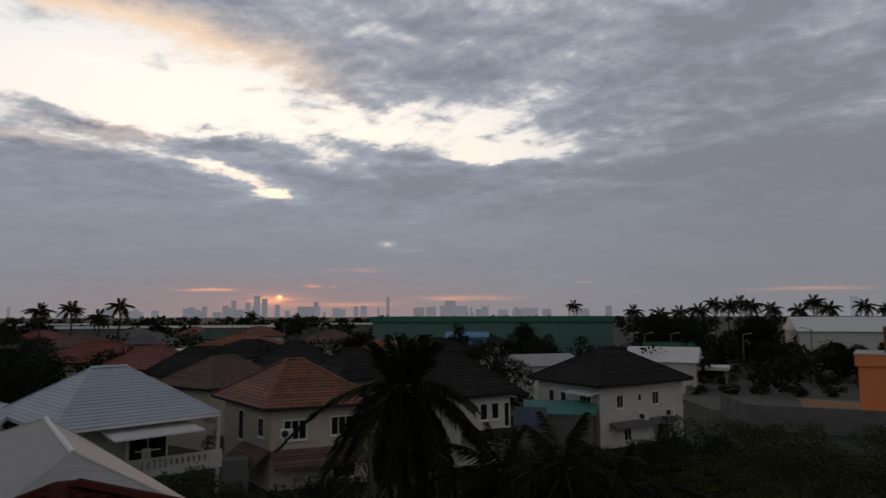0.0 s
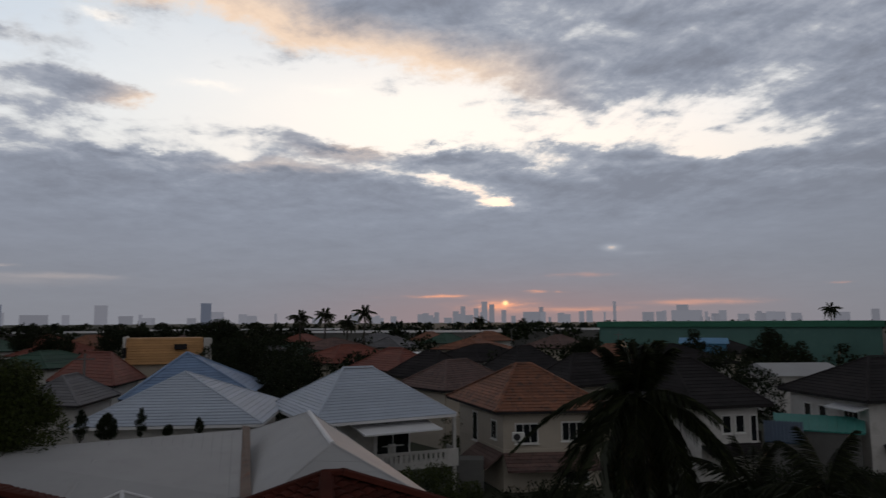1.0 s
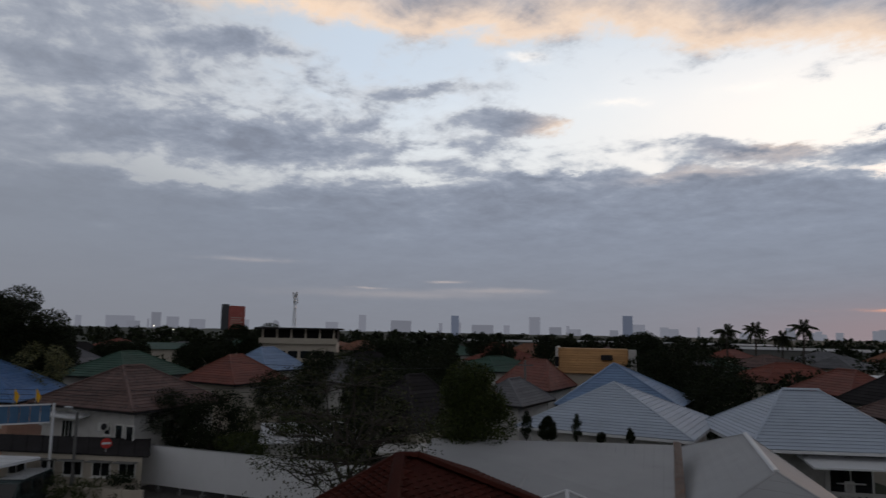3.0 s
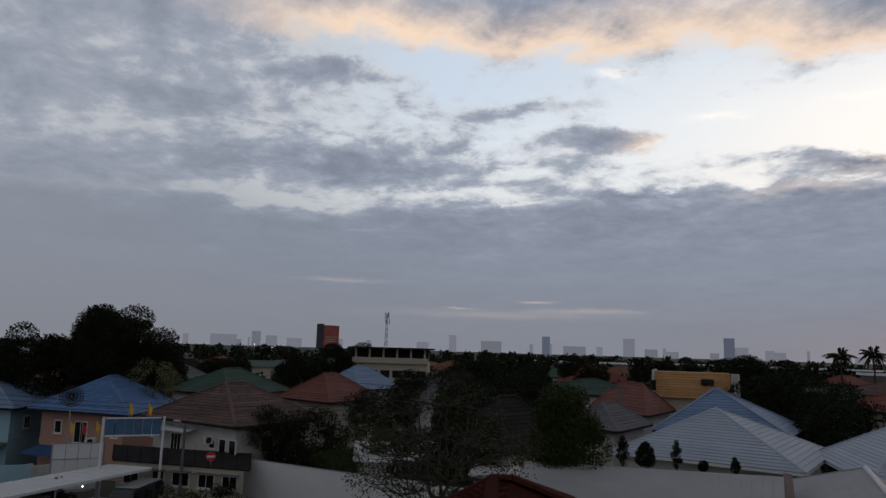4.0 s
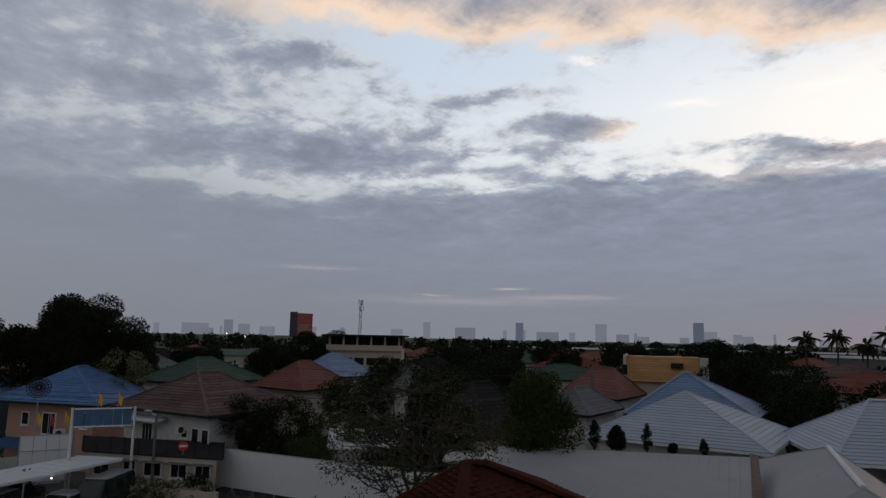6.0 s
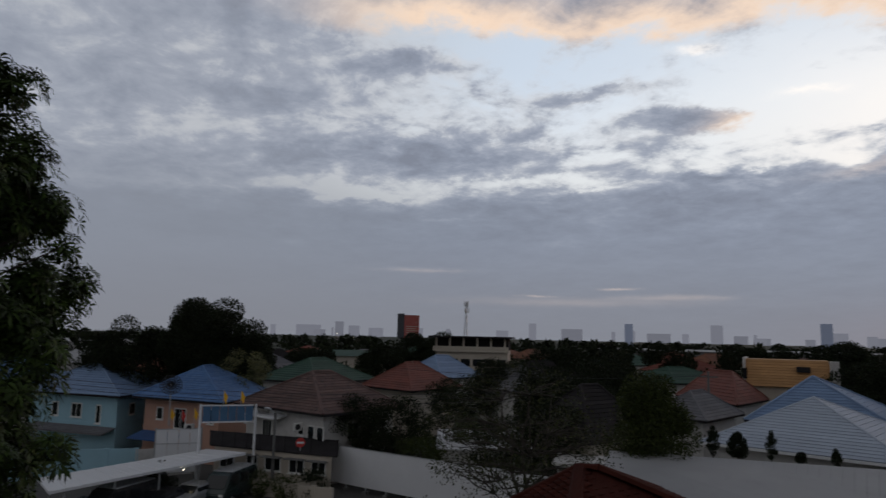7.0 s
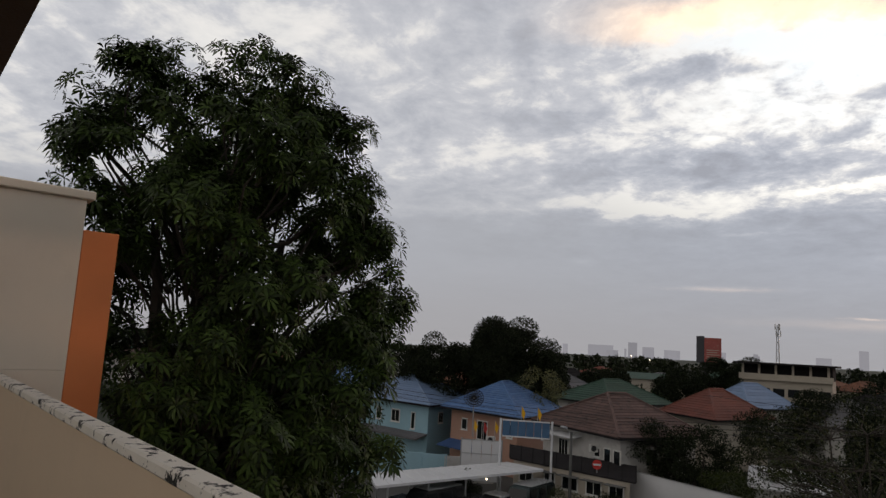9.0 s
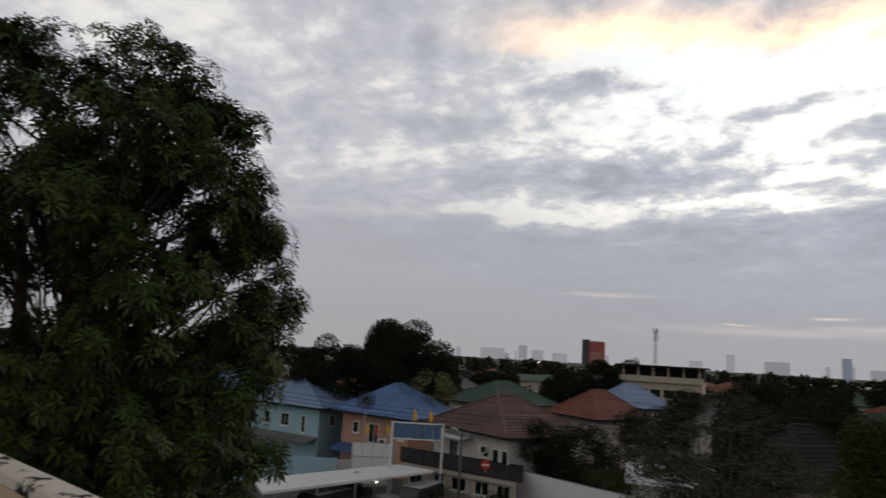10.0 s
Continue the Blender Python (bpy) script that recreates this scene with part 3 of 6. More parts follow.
def house(label, left, front, right, eave, ridge_z, ridge_len, along, roof_m, wall_m, courses, windows=(), overhang=0.8, floors=2, group="houses", shift=(0, 0), awnings=(), name="house", cap_m=None, frame_mat=None):
    """A detached hip-roofed house. left, front, right: eave corners as (azimuth, distance)."""
    k = 1.1
    eave, ridge_z = 11.5 - (11.5 - eave) * k, 11.5 - (11.5 - ridge_z) * k
    L, F, R = (Vector((*pol(az, d * k), 0)) for az, d in (left, front, right))
    K = L + R - F
    c = (L + R) / 2
    c.z = 0
    t = thing(name, c.x, c.y, 0, label, "house", group)
    corners = [L, F, R, K]
    ez = [Vector((v.x, v.y, eave)) for v in corners]
    e0, e1 = (F - L).normalized(), (R - F).normalized()
    d = e1 if along else e0
    mid = c + e1 * shift[0] + e0 * shift[1]
    a = Vector((mid.x, mid.y, ridge_z)) - d * ridge_len / 2
    b = Vector((mid.x, mid.y, ridge_z)) + d * ridge_len / 2
    L_, F_, R_, K_ = ez
    if along:
        slopes = [(L_, F_, a, a), (F_, R_, b, a), (R_, K_, b, b), (K_, L_, a, b)]
        hips = [(L_, a), (F_, a), (R_, b), (K_, b)]
    else:
        slopes = [(L_, F_, b, a), (F_, R_, b, b), (R_, K_, a, b), (K_, L_, a, a)]
        hips = [(L_, a), (F_, b), (R_, b), (K_, a)]
    # roof body under the tiles: closed, with a fascia
    vs, fs = [], []
    for v in ez:
        vs.append(tuple(v - c + Vector((0, 0, -0.18))))
    for v in ez:
        vs.append(tuple(v - c + Vector((0, 0, -0.03))))
    vs += [tuple(a - c + Vector((0, 0, -0.03))), tuple(b - c + Vector((0, 0, -0.031)))]
    fs = [(0, 3, 2, 1)] + [(i, (i + 1) % 4, 4 + (i + 1) % 4, 4 + i) for i in range(4)]
    fs += [(4, 5, 8), (5, 6, 9, 8), (6, 7, 9), (7, 4, 8, 9)] if along else [(4, 5, 9, 8), (5, 6, 9), (6, 7, 8, 9), (7, 4, 8)]
    roof = raw("roof", vs, fs, M_DARK_TILE if roof_m != M_WHITE_TILE else M_WHITE_SHEET, t)
    for i, (p, q, r, s) in enumerate(slopes):
        n = courses if i < 2 else max(4, courses // 3)
        for v, f in course_faces(p, q, r, s, n, c):
            raw("tile_course", v, f, roof_m, roof)
    for p, q in hips:
        ridge_cap(p + Vector((0, 0, 0.03)), q + Vector((0, 0, 0.03)), c, *((0.09, 0.05) if roof_m == M_WHITE_TILE else (0.14, 0.10)), cap_m or roof_m, roof)
    if ridge_len > 0.4:
        ridge_cap(a + Vector((0, 0, 0.03)), b + Vector((0, 0, 0.03)), c, 0.15, 0.12, cap_m or roof_m, roof)
    # walls
    def inset(v):
        w = v.copy()
        w += e0 * overhang * (1 if v in (L, K) else -1)
        w += e1 * overhang * (1 if v in (L, F) else -1)
        return w
    wq = [inset(v) for v in corners]
    part("wall", prism(bmesh.new(), [(v.x - c.x, v.y - c.y) for v in wq], 0, eave - 0.17), wall_m, t)
    if floors > 1:
        mid_q = [v + (v - c).normalized() * 0.06 for v in wq]
        part("string_course", prism(bmesh.new(), [(v.x - c.x, v.y - c.y) for v in mid_q], eave / 2 - 0.1, eave / 2 + 0.12), wall_m, t)
    for edge, u, z0, w, h, cols in windows:
        z0 = max(0.5, 11.5 - (11.5 - z0) * k)
        window_part(t, wq[edge].xy, wq[(edge + 1) % 4].xy, u, z0, w, h, cols, c, frame_mat)
    for edge, u0, u1, z, depth, drop, am in awnings:
        z = 11.5 - (11.5 - z) * k
        p, q = wq[edge], wq[(edge + 1) % 4]
        dd = (q - p).normalized()
        out = Vector((dd.y, -dd.x, 0))
        p0, q0 = p.lerp(q, u0), p.lerp(q, u1)
        s = [p0 + out * 0.02, q0 + out * 0.02, q0 + out * depth, p0 + out * depth]
        zs = (z, z, z - drop, z - drop)
        v = [tuple(Vector((x.x - c.x, x.y - c.y, zz))) for x, zz in zip(s, zs)] + [tuple(Vector((x.x - c.x, x.y - c.y, zz - 0.1))) for x, zz in zip(s, zs)]
        aw = raw("awning", v, [(3, 2, 1, 0), (4, 5, 6, 7), (0, 1, 5, 4), (1, 2, 6, 5), (2, 3, 7, 6), (3, 0, 4, 7)], am, t)
        if am in (M_TERRA, M_BROWN_TILE, M_DARK_TILE, M_GREY_TILE):
            for vv, ff in course_faces(Vector((s[3].x, s[3].y, zs[3] + 0.02)), Vector((s[2].x, s[2].y, zs[2] + 0.02)), Vector((s[1].x, s[1].y, zs[1] + 0.02)), Vector((s[0].x, s[0].y, zs[0] + 0.02)), 5, c):
                raw("tile_course", vv, ff, am, aw)
    return t, wq, c


# terracotta house beside the palm
house("two-storey cream house with a weathered terracotta hip roof", (18.4, 51.5), (14.4, 42.6), (4.8, 44.6), 6.0, 8.55, 1.2, 1, M_TERRA, M_CREAM, 16,
      [(0, 0.40, 3.5, 0.9, 2.0, 1), (0, 0.82, 4.1, 0.9, 1.2, 2), (1, 0.24, 4.0, 1.5, 1.25, 3), (1, 0.72, 4.1, 1.5, 1.2, 3), (0, 0.3, 0.9, 1.2, 1.1, 2), (1, 0.75, 0.8, 1.6, 1.4, 3)],
      # awnings in brown tile, partly to put their shade into the colour
      awnings=[(1, 0.0, 0.95, 3.4, 1.5, 0.9, M_BROWN_TILE), (0, 0.45, 1.0, 3.4, 1.3, 0.9, M_BROWN_TILE)])
# white-tiled house with a balcony
house("two-storey white house with a pale striped tile hip roof", (32.7, 47.8), (29.2, 38.2), (17.6, 41.8), 6.0, 8.55, 2.2, 1, M_WHITE_TILE, M_WHITE, 19,
      [(1, 0.60, 3.5, 0.9, 2.0, 1), (1, 0.75, 4.2, 1.3, 1.1, 2), (1, 0.88, 3.4, 1.0, 2.1, 1), (0, 0.4, 4.0, 1.3, 1.1, 2)], overhang=2.3,
      awnings=[(1, 0.10, 1.12, 5.80, 3.4, 0.45, M_WHITE_SHEET)])
# pale tiled pyramid-roofed house and the blue one behind it
house("white house with a pale striped tile pyramid roof", (46.8, 41.9), (33.1, 39.3), (31.2, 49.5), 6.0, 8.5, 0.2, 1, M_WHITE_TILE, M_WHITE, 19, shift=(-0.2, -0.5))
house("house with a faded blue tile hip roof behind the pale one", (43.6, 53.0), (33.9, 54.2), (32.9, 62.5), 6.2, 9.15, 0.3, 1, M_PALE_BLUE_TILE, M_WHITE, 16, shift=(-0.2, -1.2))
# charcoal-roofed white house on the overgrown plot
house("two-storey white house with a charcoal tile hip roof", (-6.9, 62.5), (-12.6, 54.5), (-19.8, 64.0), 6.0, 8.6, 2.2, 1, M_DARK_TILE, M_WHITE, 14,
      [(0, 0.25, 4.0, 0.8, 1.2, 1), (0, 0.45, 4.0, 0.8, 1.2, 1), (0, 0.8, 3.9, 1.5, 1.4, 3), (1, 0.22, 4.1, 0.8, 1.1, 2), (1, 0.45, 4.5, 0.4, 0.6, 1), (1, 0.64, 4.1, 0.9, 1.1, 2), (1, 0.3, 1.0, 0.9, 1.0, 2), (1, 0.7, 1.0, 0.9, 1.0, 2)],
      awnings=[(0, 0.62, 1.0, 5.5, 1.1, 0.25, M_WHITE_SHEET), (1, 0.1, 0.9, 3.0, 0.9, 0.35, M_GREY_TILE)])
house("two-storey white house with a black weathered hip roof", (5.5, 57.0), (-1.2, 46.8), (-6.6, 50.5), 6.0, 8.7, 2.0, 1, M_DARK_TILE, M_WHITE, 14,
      [(1, 0.45, 4.2, 0.7, 1.2, 1), (1, 0.68, 4.2, 0.7, 1.2, 1), (1, 0.92, 3.6, 0.5, 1.8, 1)], awnings=[(1, 0.0, 1.0, 3.5, 1.3, 0.5, M_DARK_TILE)])
# roofs behind
house("house with a terracotta tile roof among darker ones", (26.5, 84.0), (22.5, 76.0), (18.6, 82.0), 6.0, 8.3, 3.0, 0, M_RED_TILE, M_CREAM, 10)
house("house with a black mossy tile roof", (23.6, 72.0), (19.5, 66.0), (15.5, 72.0), 6.0, 8.4, 2.5, 0, M_DARK_TILE, M_CREAM, 10)
house("house with a faded brown tile roof", (22.6, 62.0), (18.6, 56.0), (12.6, 63.0), 5.9, 8.0, 3.0, 1, M_BROWN_TILE, M_CREAM, 13)
house("house with a charcoal tile roof", (16.0, 78.0), (12.5, 70.0), (8.0, 77.0), 6.0, 8.7, 2.5, 1, M_DARK_TILE, M_CREAM, 10)
house("house with a charcoal tile roof", (11.5, 66.0), (8.5, 59.0), (3.0, 65.0), 6.0, 8.4, 2.5, 1, M_DARK_TILE, M_CREAM, 10)
house("house with a rust-brown tile roof", (8.5, 86.0), (5.5, 80.0), (1.5, 86.0), 6.0, 8.6, 2.0, 1, M_TERRA, M_CREAM, 9)
house("house with a red and grey tile roof", (48.4, 76.0), (44.0, 67.0), (41.8, 76.0), 6.0, 8.6, 4.5, 0, M_RED_TILE, M_WHITE, 10)
house("house with a grey tile roof below the red one", (50.5, 62.0), (46.2, 58.0), (43.5, 66.0), 5.4, 7.3, 3.0, 1, M_GREY_TILE, M_WHITE, 10)
house("house with a dark grey tile hip roof", (60.0, 49.0), (55.0, 41.5), (49.8, 47.0), 5.6, 8.45, 2.0, 1, M_DARK_TILE, M_CREAM, 13, [(0, 0.5, 3.2, 1.2, 1.1, 2)])
house("house with a grey tile roof among trees", (64.5, 80.0), (61.0, 72.0), (57.0, 79.0), 6.0, 8.3, 2.0, 1, M_GREY_TILE, M_WHITE, 9)
# the street to the west
house("two-storey house with a bright blue tile hip roof and salmon walls", (90.8, 64.0), (84.2, 56.8), (80.5, 66.5), 6.0, 8.45, 2.0, 1, M_BLUE_TILE, M_PINK, 15,
      [(0, 0.22, 4.2, 0.7, 1.0, 1), (0, 0.5, 3.6, 1.3, 1.7, 2), (1, 0.3, 4.2, 0.9, 1.2, 2), (0, 0.9, 4.2, 0.6, 1.2, 1)], overhang=1.0,
      awnings=[(0, 0.0, 0.6, 3.2, 1.8, 0.5, M_BLUE_SHADE)])
house("two-storey sky-blue house with a faded blue tile hip roof", (98.0, 72.0), (91.6, 63.5), (88.0, 72.0), 6.0, 8.5, 1.5, 1, M_PALE_BLUE_TILE, M_SKY_PAINT, 14,
      [(0, 0.3, 4.0, 0.7, 1.2, 1), (0, 0.55, 4.0, 1.2, 1.2, 2), (0, 0.8, 3.6, 0.5, 1.6, 1), (1, 0.3, 4.2, 0.9, 1.0, 2)],
      awnings=[(0, 0.1, 1.0, 3.3, 1.6, 0.4, M_GREY_TILE)])
house("house with a deep blue tile roof", (101.5, 88.0), (97.0, 78.0), (94.5, 88.0), 6.0, 8.4, 2.0, 1, M_BLUE_TILE, M_WHITE, 10)
house("two-storey white house with a mottled brown tile hip roof", (83.4, 57.0), (76.5, 48.6), (69.8, 54.6), 6.0, 8.55, 2.0, 1, M_BROWN_TILE, M_WHITE, 15,
      [(0, 0.3, 3.4, 1.2, 1.7, 3), (0, 0.74, 4.3, 0.6, 0.6, 1), (0, 0.86, 3.8, 0.7, 1.3, 1), (0, 0.97, 3.8, 0.7, 1.3, 1), (1, 0.4, 4.0, 1.1, 1.2, 2)],
      awnings=[(0, 0.08, 0.55, 5.5, 1.1, 0.2, M_WHITE_SHEET)])
house("house with a dark green tile hip roof", (82.0, 86.0), (77.2, 79.0), (72.3, 87.5), 6.0, 8.5, 3.0, 1, M_GREEN_TILE, M_WHITE, 11)
house("house with a rusty red tile hip roof", (73.6, 76.5), (69.4, 69.5), (65.2, 77.5), 6.0, 8.55, 2.5, 1, M_RED_TILE, M_CREAM, 12)
house("house with a dull blue-grey roof behind the red one", (70.5, 98.0), (67.0, 91.0), (63.5, 98.0), 6.0, 8.8, 3.0, 1, M_PALE_BLUE_TILE, M_WHITE, 8)


# ---- near roofs below the balcony ----
def hip_roof_thing(name, label, quad, ez, a, b, material, lines, edge_m, along=1, courses=10):
    """A neighbour's roof on its walls: quad of eave corners (left, front, right, back) as plan points, ridge a to b."""
    pts = [Vector((*p, 0)) for p in quad]
    c = sum(pts, Vector()) / 4
    t = thing(name, c.x, c.y, 0, label, "house", "near roofs")
    ins = [p + (c - p).normalized() * 0.8 for p in pts]
    part("wall", prism(bmesh.new(), [(p.x - c.x, p.y - c.y) for p in ins], 0, ez - 0.2), M_WHITE, t)
    A, B = Vector(a), Vector(b)
    L, F, R, K = (Vector((p.x, p.y, ez)) for p in pts)
    if along:
        slopes = [(L, F, A, A), (F, R, B, A), (R, K, B, B), (K, L, A, B)]
        hips = [(L, A), (F, A), (R, B), (K, B)]
    else:
        slopes = [(L, F, B, A), (F, R, B, B), (R, K, A, B), (K, L, A, A)]
        hips = [(L, A), (F, B), (R, B), (K, A)]
    vs = [tuple(v - c - Vector((0, 0, 0.2))) for v in (L, F, R, K)] + [tuple(v - c - Vector((0, 0, 0.03))) for v in (L, F, R, K, A)] + [tuple(B - c - Vector((0, 0, 0.031)))]
    fs = [(0, 3, 2, 1)] + [(i, (i + 1) % 4, 4 + (i + 1) % 4, 4 + i) for i in range(4)]
    fs += [(4, 5, 8), (5, 6, 9, 8), (6, 7, 9), (7, 4, 8, 9)] if along else [(4, 5, 9, 8), (5, 6, 9), (6, 7, 8, 9), (7, 4, 8)]
    roof = raw("roof", vs, fs, material, t)
    for p, q, r, s in slopes:
        for v, f in (barrel_courses(p, q, r, s, courses, c) if lines > 0.02 else course_faces(p, q, r, s, courses, c, lines)):
            raw("tile_course" if lines > 0.02 else "roof_sheet", v, f, material, roof)
    for p, q in hips:
        ridge_cap(p, q, c, *((0.13, 0.09) if lines > 0.02 else (0.07, 0.035)), material, roof)
    ridge_cap(A, B, c, 0.12, 0.08, edge_m, roof)
    return t, roof, c


hip_roof_thing("house", "broad grey sheet hip roof with pale ridge capping", [pol(34.0, 41.3), pol(33.8, 24.0), pol(17.0, 22.3), pol(26.4, 37.8)], 5.4,
               pol(29.5, 35.5, 7.05), pol(27.6, 26.6, 7.0), M_SHEET, 0.012, M_WHITE_SHEET, along=0, courses=7)
# low-pitched sheet roof next to it, with a rusty gutter between
def sheet_roof():
    tl, tr, br, bl = pol(53.5, 34.5, 6.3), pol(34.6, 35.5, 6.3), pol(34.6, 26.4, 5.3), pol(55.0, 29.0, 5.3)
    c = Vector(((tl[0] + br[0]) / 2, (tl[1] + br[1]) / 2, 0))
    t = thing("low_house", c.x, c.y, 0, "low white house under a wide weathered sheet roof", "house", "near roofs")
    pts = [Vector(p) - c for p in (tl, bl, br, tr)]
    roof = raw("roof", [tuple(p) for p in pts] + [tuple(p - Vector((0, 0, 0.15))) for p in pts],
               [(0, 1, 2, 3), (7, 6, 5, 4), (1, 0, 4, 5), (2, 1, 5, 6), (3, 2, 6, 7), (0, 3, 7, 4)], M_SHEET, t)
    n = 26
    for k in range(n):
        u0, u1 = k / n, (k + 1) / n
        a0, a1 = pts[1].lerp(pts[2], u0), pts[1].lerp(pts[2], u1)
        b0, b1 = pts[0].lerp(pts[3], u0), pts[0].lerp(pts[3], u1)
        up, lo = Vector((0, 0, 0.022)), Vector((0, 0, 0.012))
        v = [a0 + lo, a1.lerp(a0, 0.06) + lo, b1.lerp(b0, 0.06) + lo, b0 + lo, a1 + up, b1 + up]
        raw("roof_sheet", [tuple(x) for x in v], [(0, 1, 2, 3), (1, 4, 5, 2)], M_SHEET, roof)
    # overlapping patch sheet with an upstanding edge
    p = pts[1].lerp(pts[2], 0.42)
    q = pts[0].lerp(pts[3], 0.50)
    ridge_cap(p + Vector((0, 0, 0.05)), p.lerp(q, 0.62) + Vector((0, 0, 0.05)), Vector(), 0.10, 0.05, M_SHEET, roof)
    ins = [p_ * 0.93 for p_ in pts]
    part("wall", prism(bmesh.new(), [(p_.x, p_.y) for p_ in ins], 0, 5.15), M_WHITE, t)
    g = [Vector(pol(34.62, 36.5, 6.36)) - c, Vector(pol(34.62, 25.6, 5.32)) - c, Vector(pol(33.75, 25.6, 5.45)) - c, Vector(pol(34.05, 36.5, 6.30)) - c]
    dn = Vector((0, 0, 0.2))
    raw("gutter", [tuple(p_) for p_ in g] + [tuple(p_ - dn) for p_ in g], [(0, 1, 2, 3), (7, 6, 5, 4), (1, 0, 4, 5), (2, 1, 5, 6), (3, 2, 6, 7), (0, 3, 7, 4)], M_RUST, t, "rusty valley gutter")


sheet_roof()
hip_roof_thing("house", "maroon tile hip roof just below the balcony", [pol(67.3, 14.0), pol(58.8, 8.0), pol(38.0, 14.5), pol(50.0, 20.0)], 7.6,
               pol(56.0, 13.6, 9.15), pol(54.6, 13.6, 9.15), M_MAROON, 0.035, M_MAROON, courses=26)
hip_roof_thing("house", "maroon tile hip roof just below the balcony", [pol(46, 12.3), pol(27, 7.0), pol(8, 12.3), pol(27, 17.5)], 7.85,
               pol(27.9, 11.6, 9.1), pol(26.6, 11.6, 9.1), M_MAROON, 0.035, M_MAROON, courses=22)


def skylight():
    x, y = pol(42.8, 18.5)
    t = thing("skylight", x, y, 0, "white translucent pyramid canopy with pale ribs", "canopy")
    v = [(-1.6, -1.6, 6.7), (1.6, -1.6, 6.7), (1.6, 1.6, 6.7), (-1.6, 1.6, 6.7), (0, 0, 7.55)]
    raw("canopy_sheet", v, [(0, 1, 4), (1, 2, 4), (2, 3, 4), (3, 0, 4), (3, 2, 1, 0)], M_SHEET, t)
    for i in range(4):
        ridge_cap(v[i], v[4], Vector(), 0.05, 0.04, M_WHITE_SHEET, t).name = "rib"
    for i in range(4):
        part("post", tube(bmesh.new(), (v[i][0] * 0.9, v[i][1] * 0.9, 0), (v[i][0] * 0.9, v[i][1] * 0.9, 6.75), 0.06, 0.06), M_STEEL, t)


skylight()


# ---- plants ----
def leaf_cloud(rng, centers, radii, per, size, droop=0.2, shape=2.2):
    """Leaves scattered round clump centres: pointed four-sided blades with a crease."""
    verts = []
    for c, r in zip(centers, radii):
        n = max(3, int(per * r * r))
        d = rng.normal(size=(n, 3))
        d /= np.linalg.norm(d, axis=1)[:, None]
        rad = r * (0.45 + 0.6 * rng.random(n) ** 0.6)
        p = np.asarray(c) + d * rad[:, None] * np.array([1, 1, 0.8])
        ax = d + rng.normal(size=(n, 3)) * 0.7
        ax[:, 2] -= droop
        ax /= np.linalg.norm(ax, axis=1)[:, None]
        sd = np.cross(ax, rng.normal(size=(n, 3)))
        sd /= np.linalg.norm(sd, axis=1)[:, None] + 1e-9
        ln = size * (0.6 + 0.8 * rng.random(n))
        w = ln / shape
        m = p + ax * (ln * 0.45)[:, None]
        sw = sd * (w * 0.5)[:, None]
        verts.append(np.stack((p, m + sw, p + ax * ln[:, None], m - sw), axis=1).reshape(-1, 3))
    verts = np.concatenate(verts)
    return verts.tolist(), np.arange(len(verts)).reshape(-1, 4).tolist()


def limb(bm, a, b, r0, r1, rng, steps=4, wob=0.12):
    a, b = np.asarray(a, float), np.asarray(b, float)
    ln = np.linalg.norm(b - a)
    prev, pr = a, r0
    for k in range(1, steps + 1):
        f = k / steps
        q = a + (b - a) * f + (rng.normal(size=3) * wob * ln * 0.25 * (1 if k < steps else 0))
        r = r0 + (r1 - r0) * f
        tube(bm, prev, q, pr, r, 6)
        prev, pr = q, r


def tree(az, d, top, width, label, leaves, seed, bottom=0.25, clumps=22, leaf=0.32, per=38, clump_r=0.26, base=0.0, name="tree", trunk_r=0.18, group="trees", taper=0.0, bare=False, lift=0.0):
    """A broadleaf tree: trunk, main limbs, finer branches where they show, and leaves round the clumps of the crown."""
    rng = np.random.default_rng(seed)
    x, y = pol(az, d)
    t = thing(name, x, y, base, label, "shrub" if name == "shrub" else "tree", group)
    h = top - base
    z0 = h * bottom
    rx, rz = width / 2, (h - z0) / 2
    cs, rs = [], []
    while len(cs) < clumps:
        v = rng.uniform(-1, 1, 3)
        if np.linalg.norm(v) > 1:
            continue
        v = v / max(1e-6, np.linalg.norm(v)) * (np.linalg.norm(v) ** 0.55) * 0.86
        k = 1 - taper * (v[2] + 1) / 2
        cs.append((v[0] * rx * k, v[1] * rx * k, z0 + rz + v[2] * rz))
        rs.append(clump_r * min(rx, rz * 1.3) * rng.uniform(0.7, 1.35))
    bm = bmesh.new()
    fork = np.array((0, 0, max(0.3, z0 + rz * 0.1)))
    limb(bm, (0, 0, -0.1), fork, trunk_r, trunk_r * 0.75, rng, 4, 0.05)
    part("trunk", bm, M_BARK, t)
    if d < 60 and name != "shrub":
        nodes = []
        for k in range(6):
            c = np.array(cs[int(rng.integers(clumps))]) * np.array((0.8, 0.8, 1.0))
            bm = bmesh.new()
            limb(bm, fork, c, trunk_r * 0.55, 0.025, rng, 5, 0.16)
            part("limb", bm, M_BARK, t)
            nodes += [fork + (c - fork) * f for f in (0.35, 0.55, 0.75, 1.0)]
        if bare:
            bm = bmesh.new()
            for c in cs:
                c = np.array(c)
                n = min(nodes, key=lambda q: np.linalg.norm(q - c) + (2.0 if q[2] > c[2] else 0))
                limb(bm, n, c, 0.03, 0.008, rng, 3, 0.2)
            part("branchwork", bm, M_BARK, t, kind="stuff")
    size = leaf * (0.62 if d < 95 else 0.75)
    v, f = leaf_cloud(rng, cs, rs, 3.6 * per / max(leaf, 0.1), size)
    raw("crown", v, f, leaves, t)
    return t


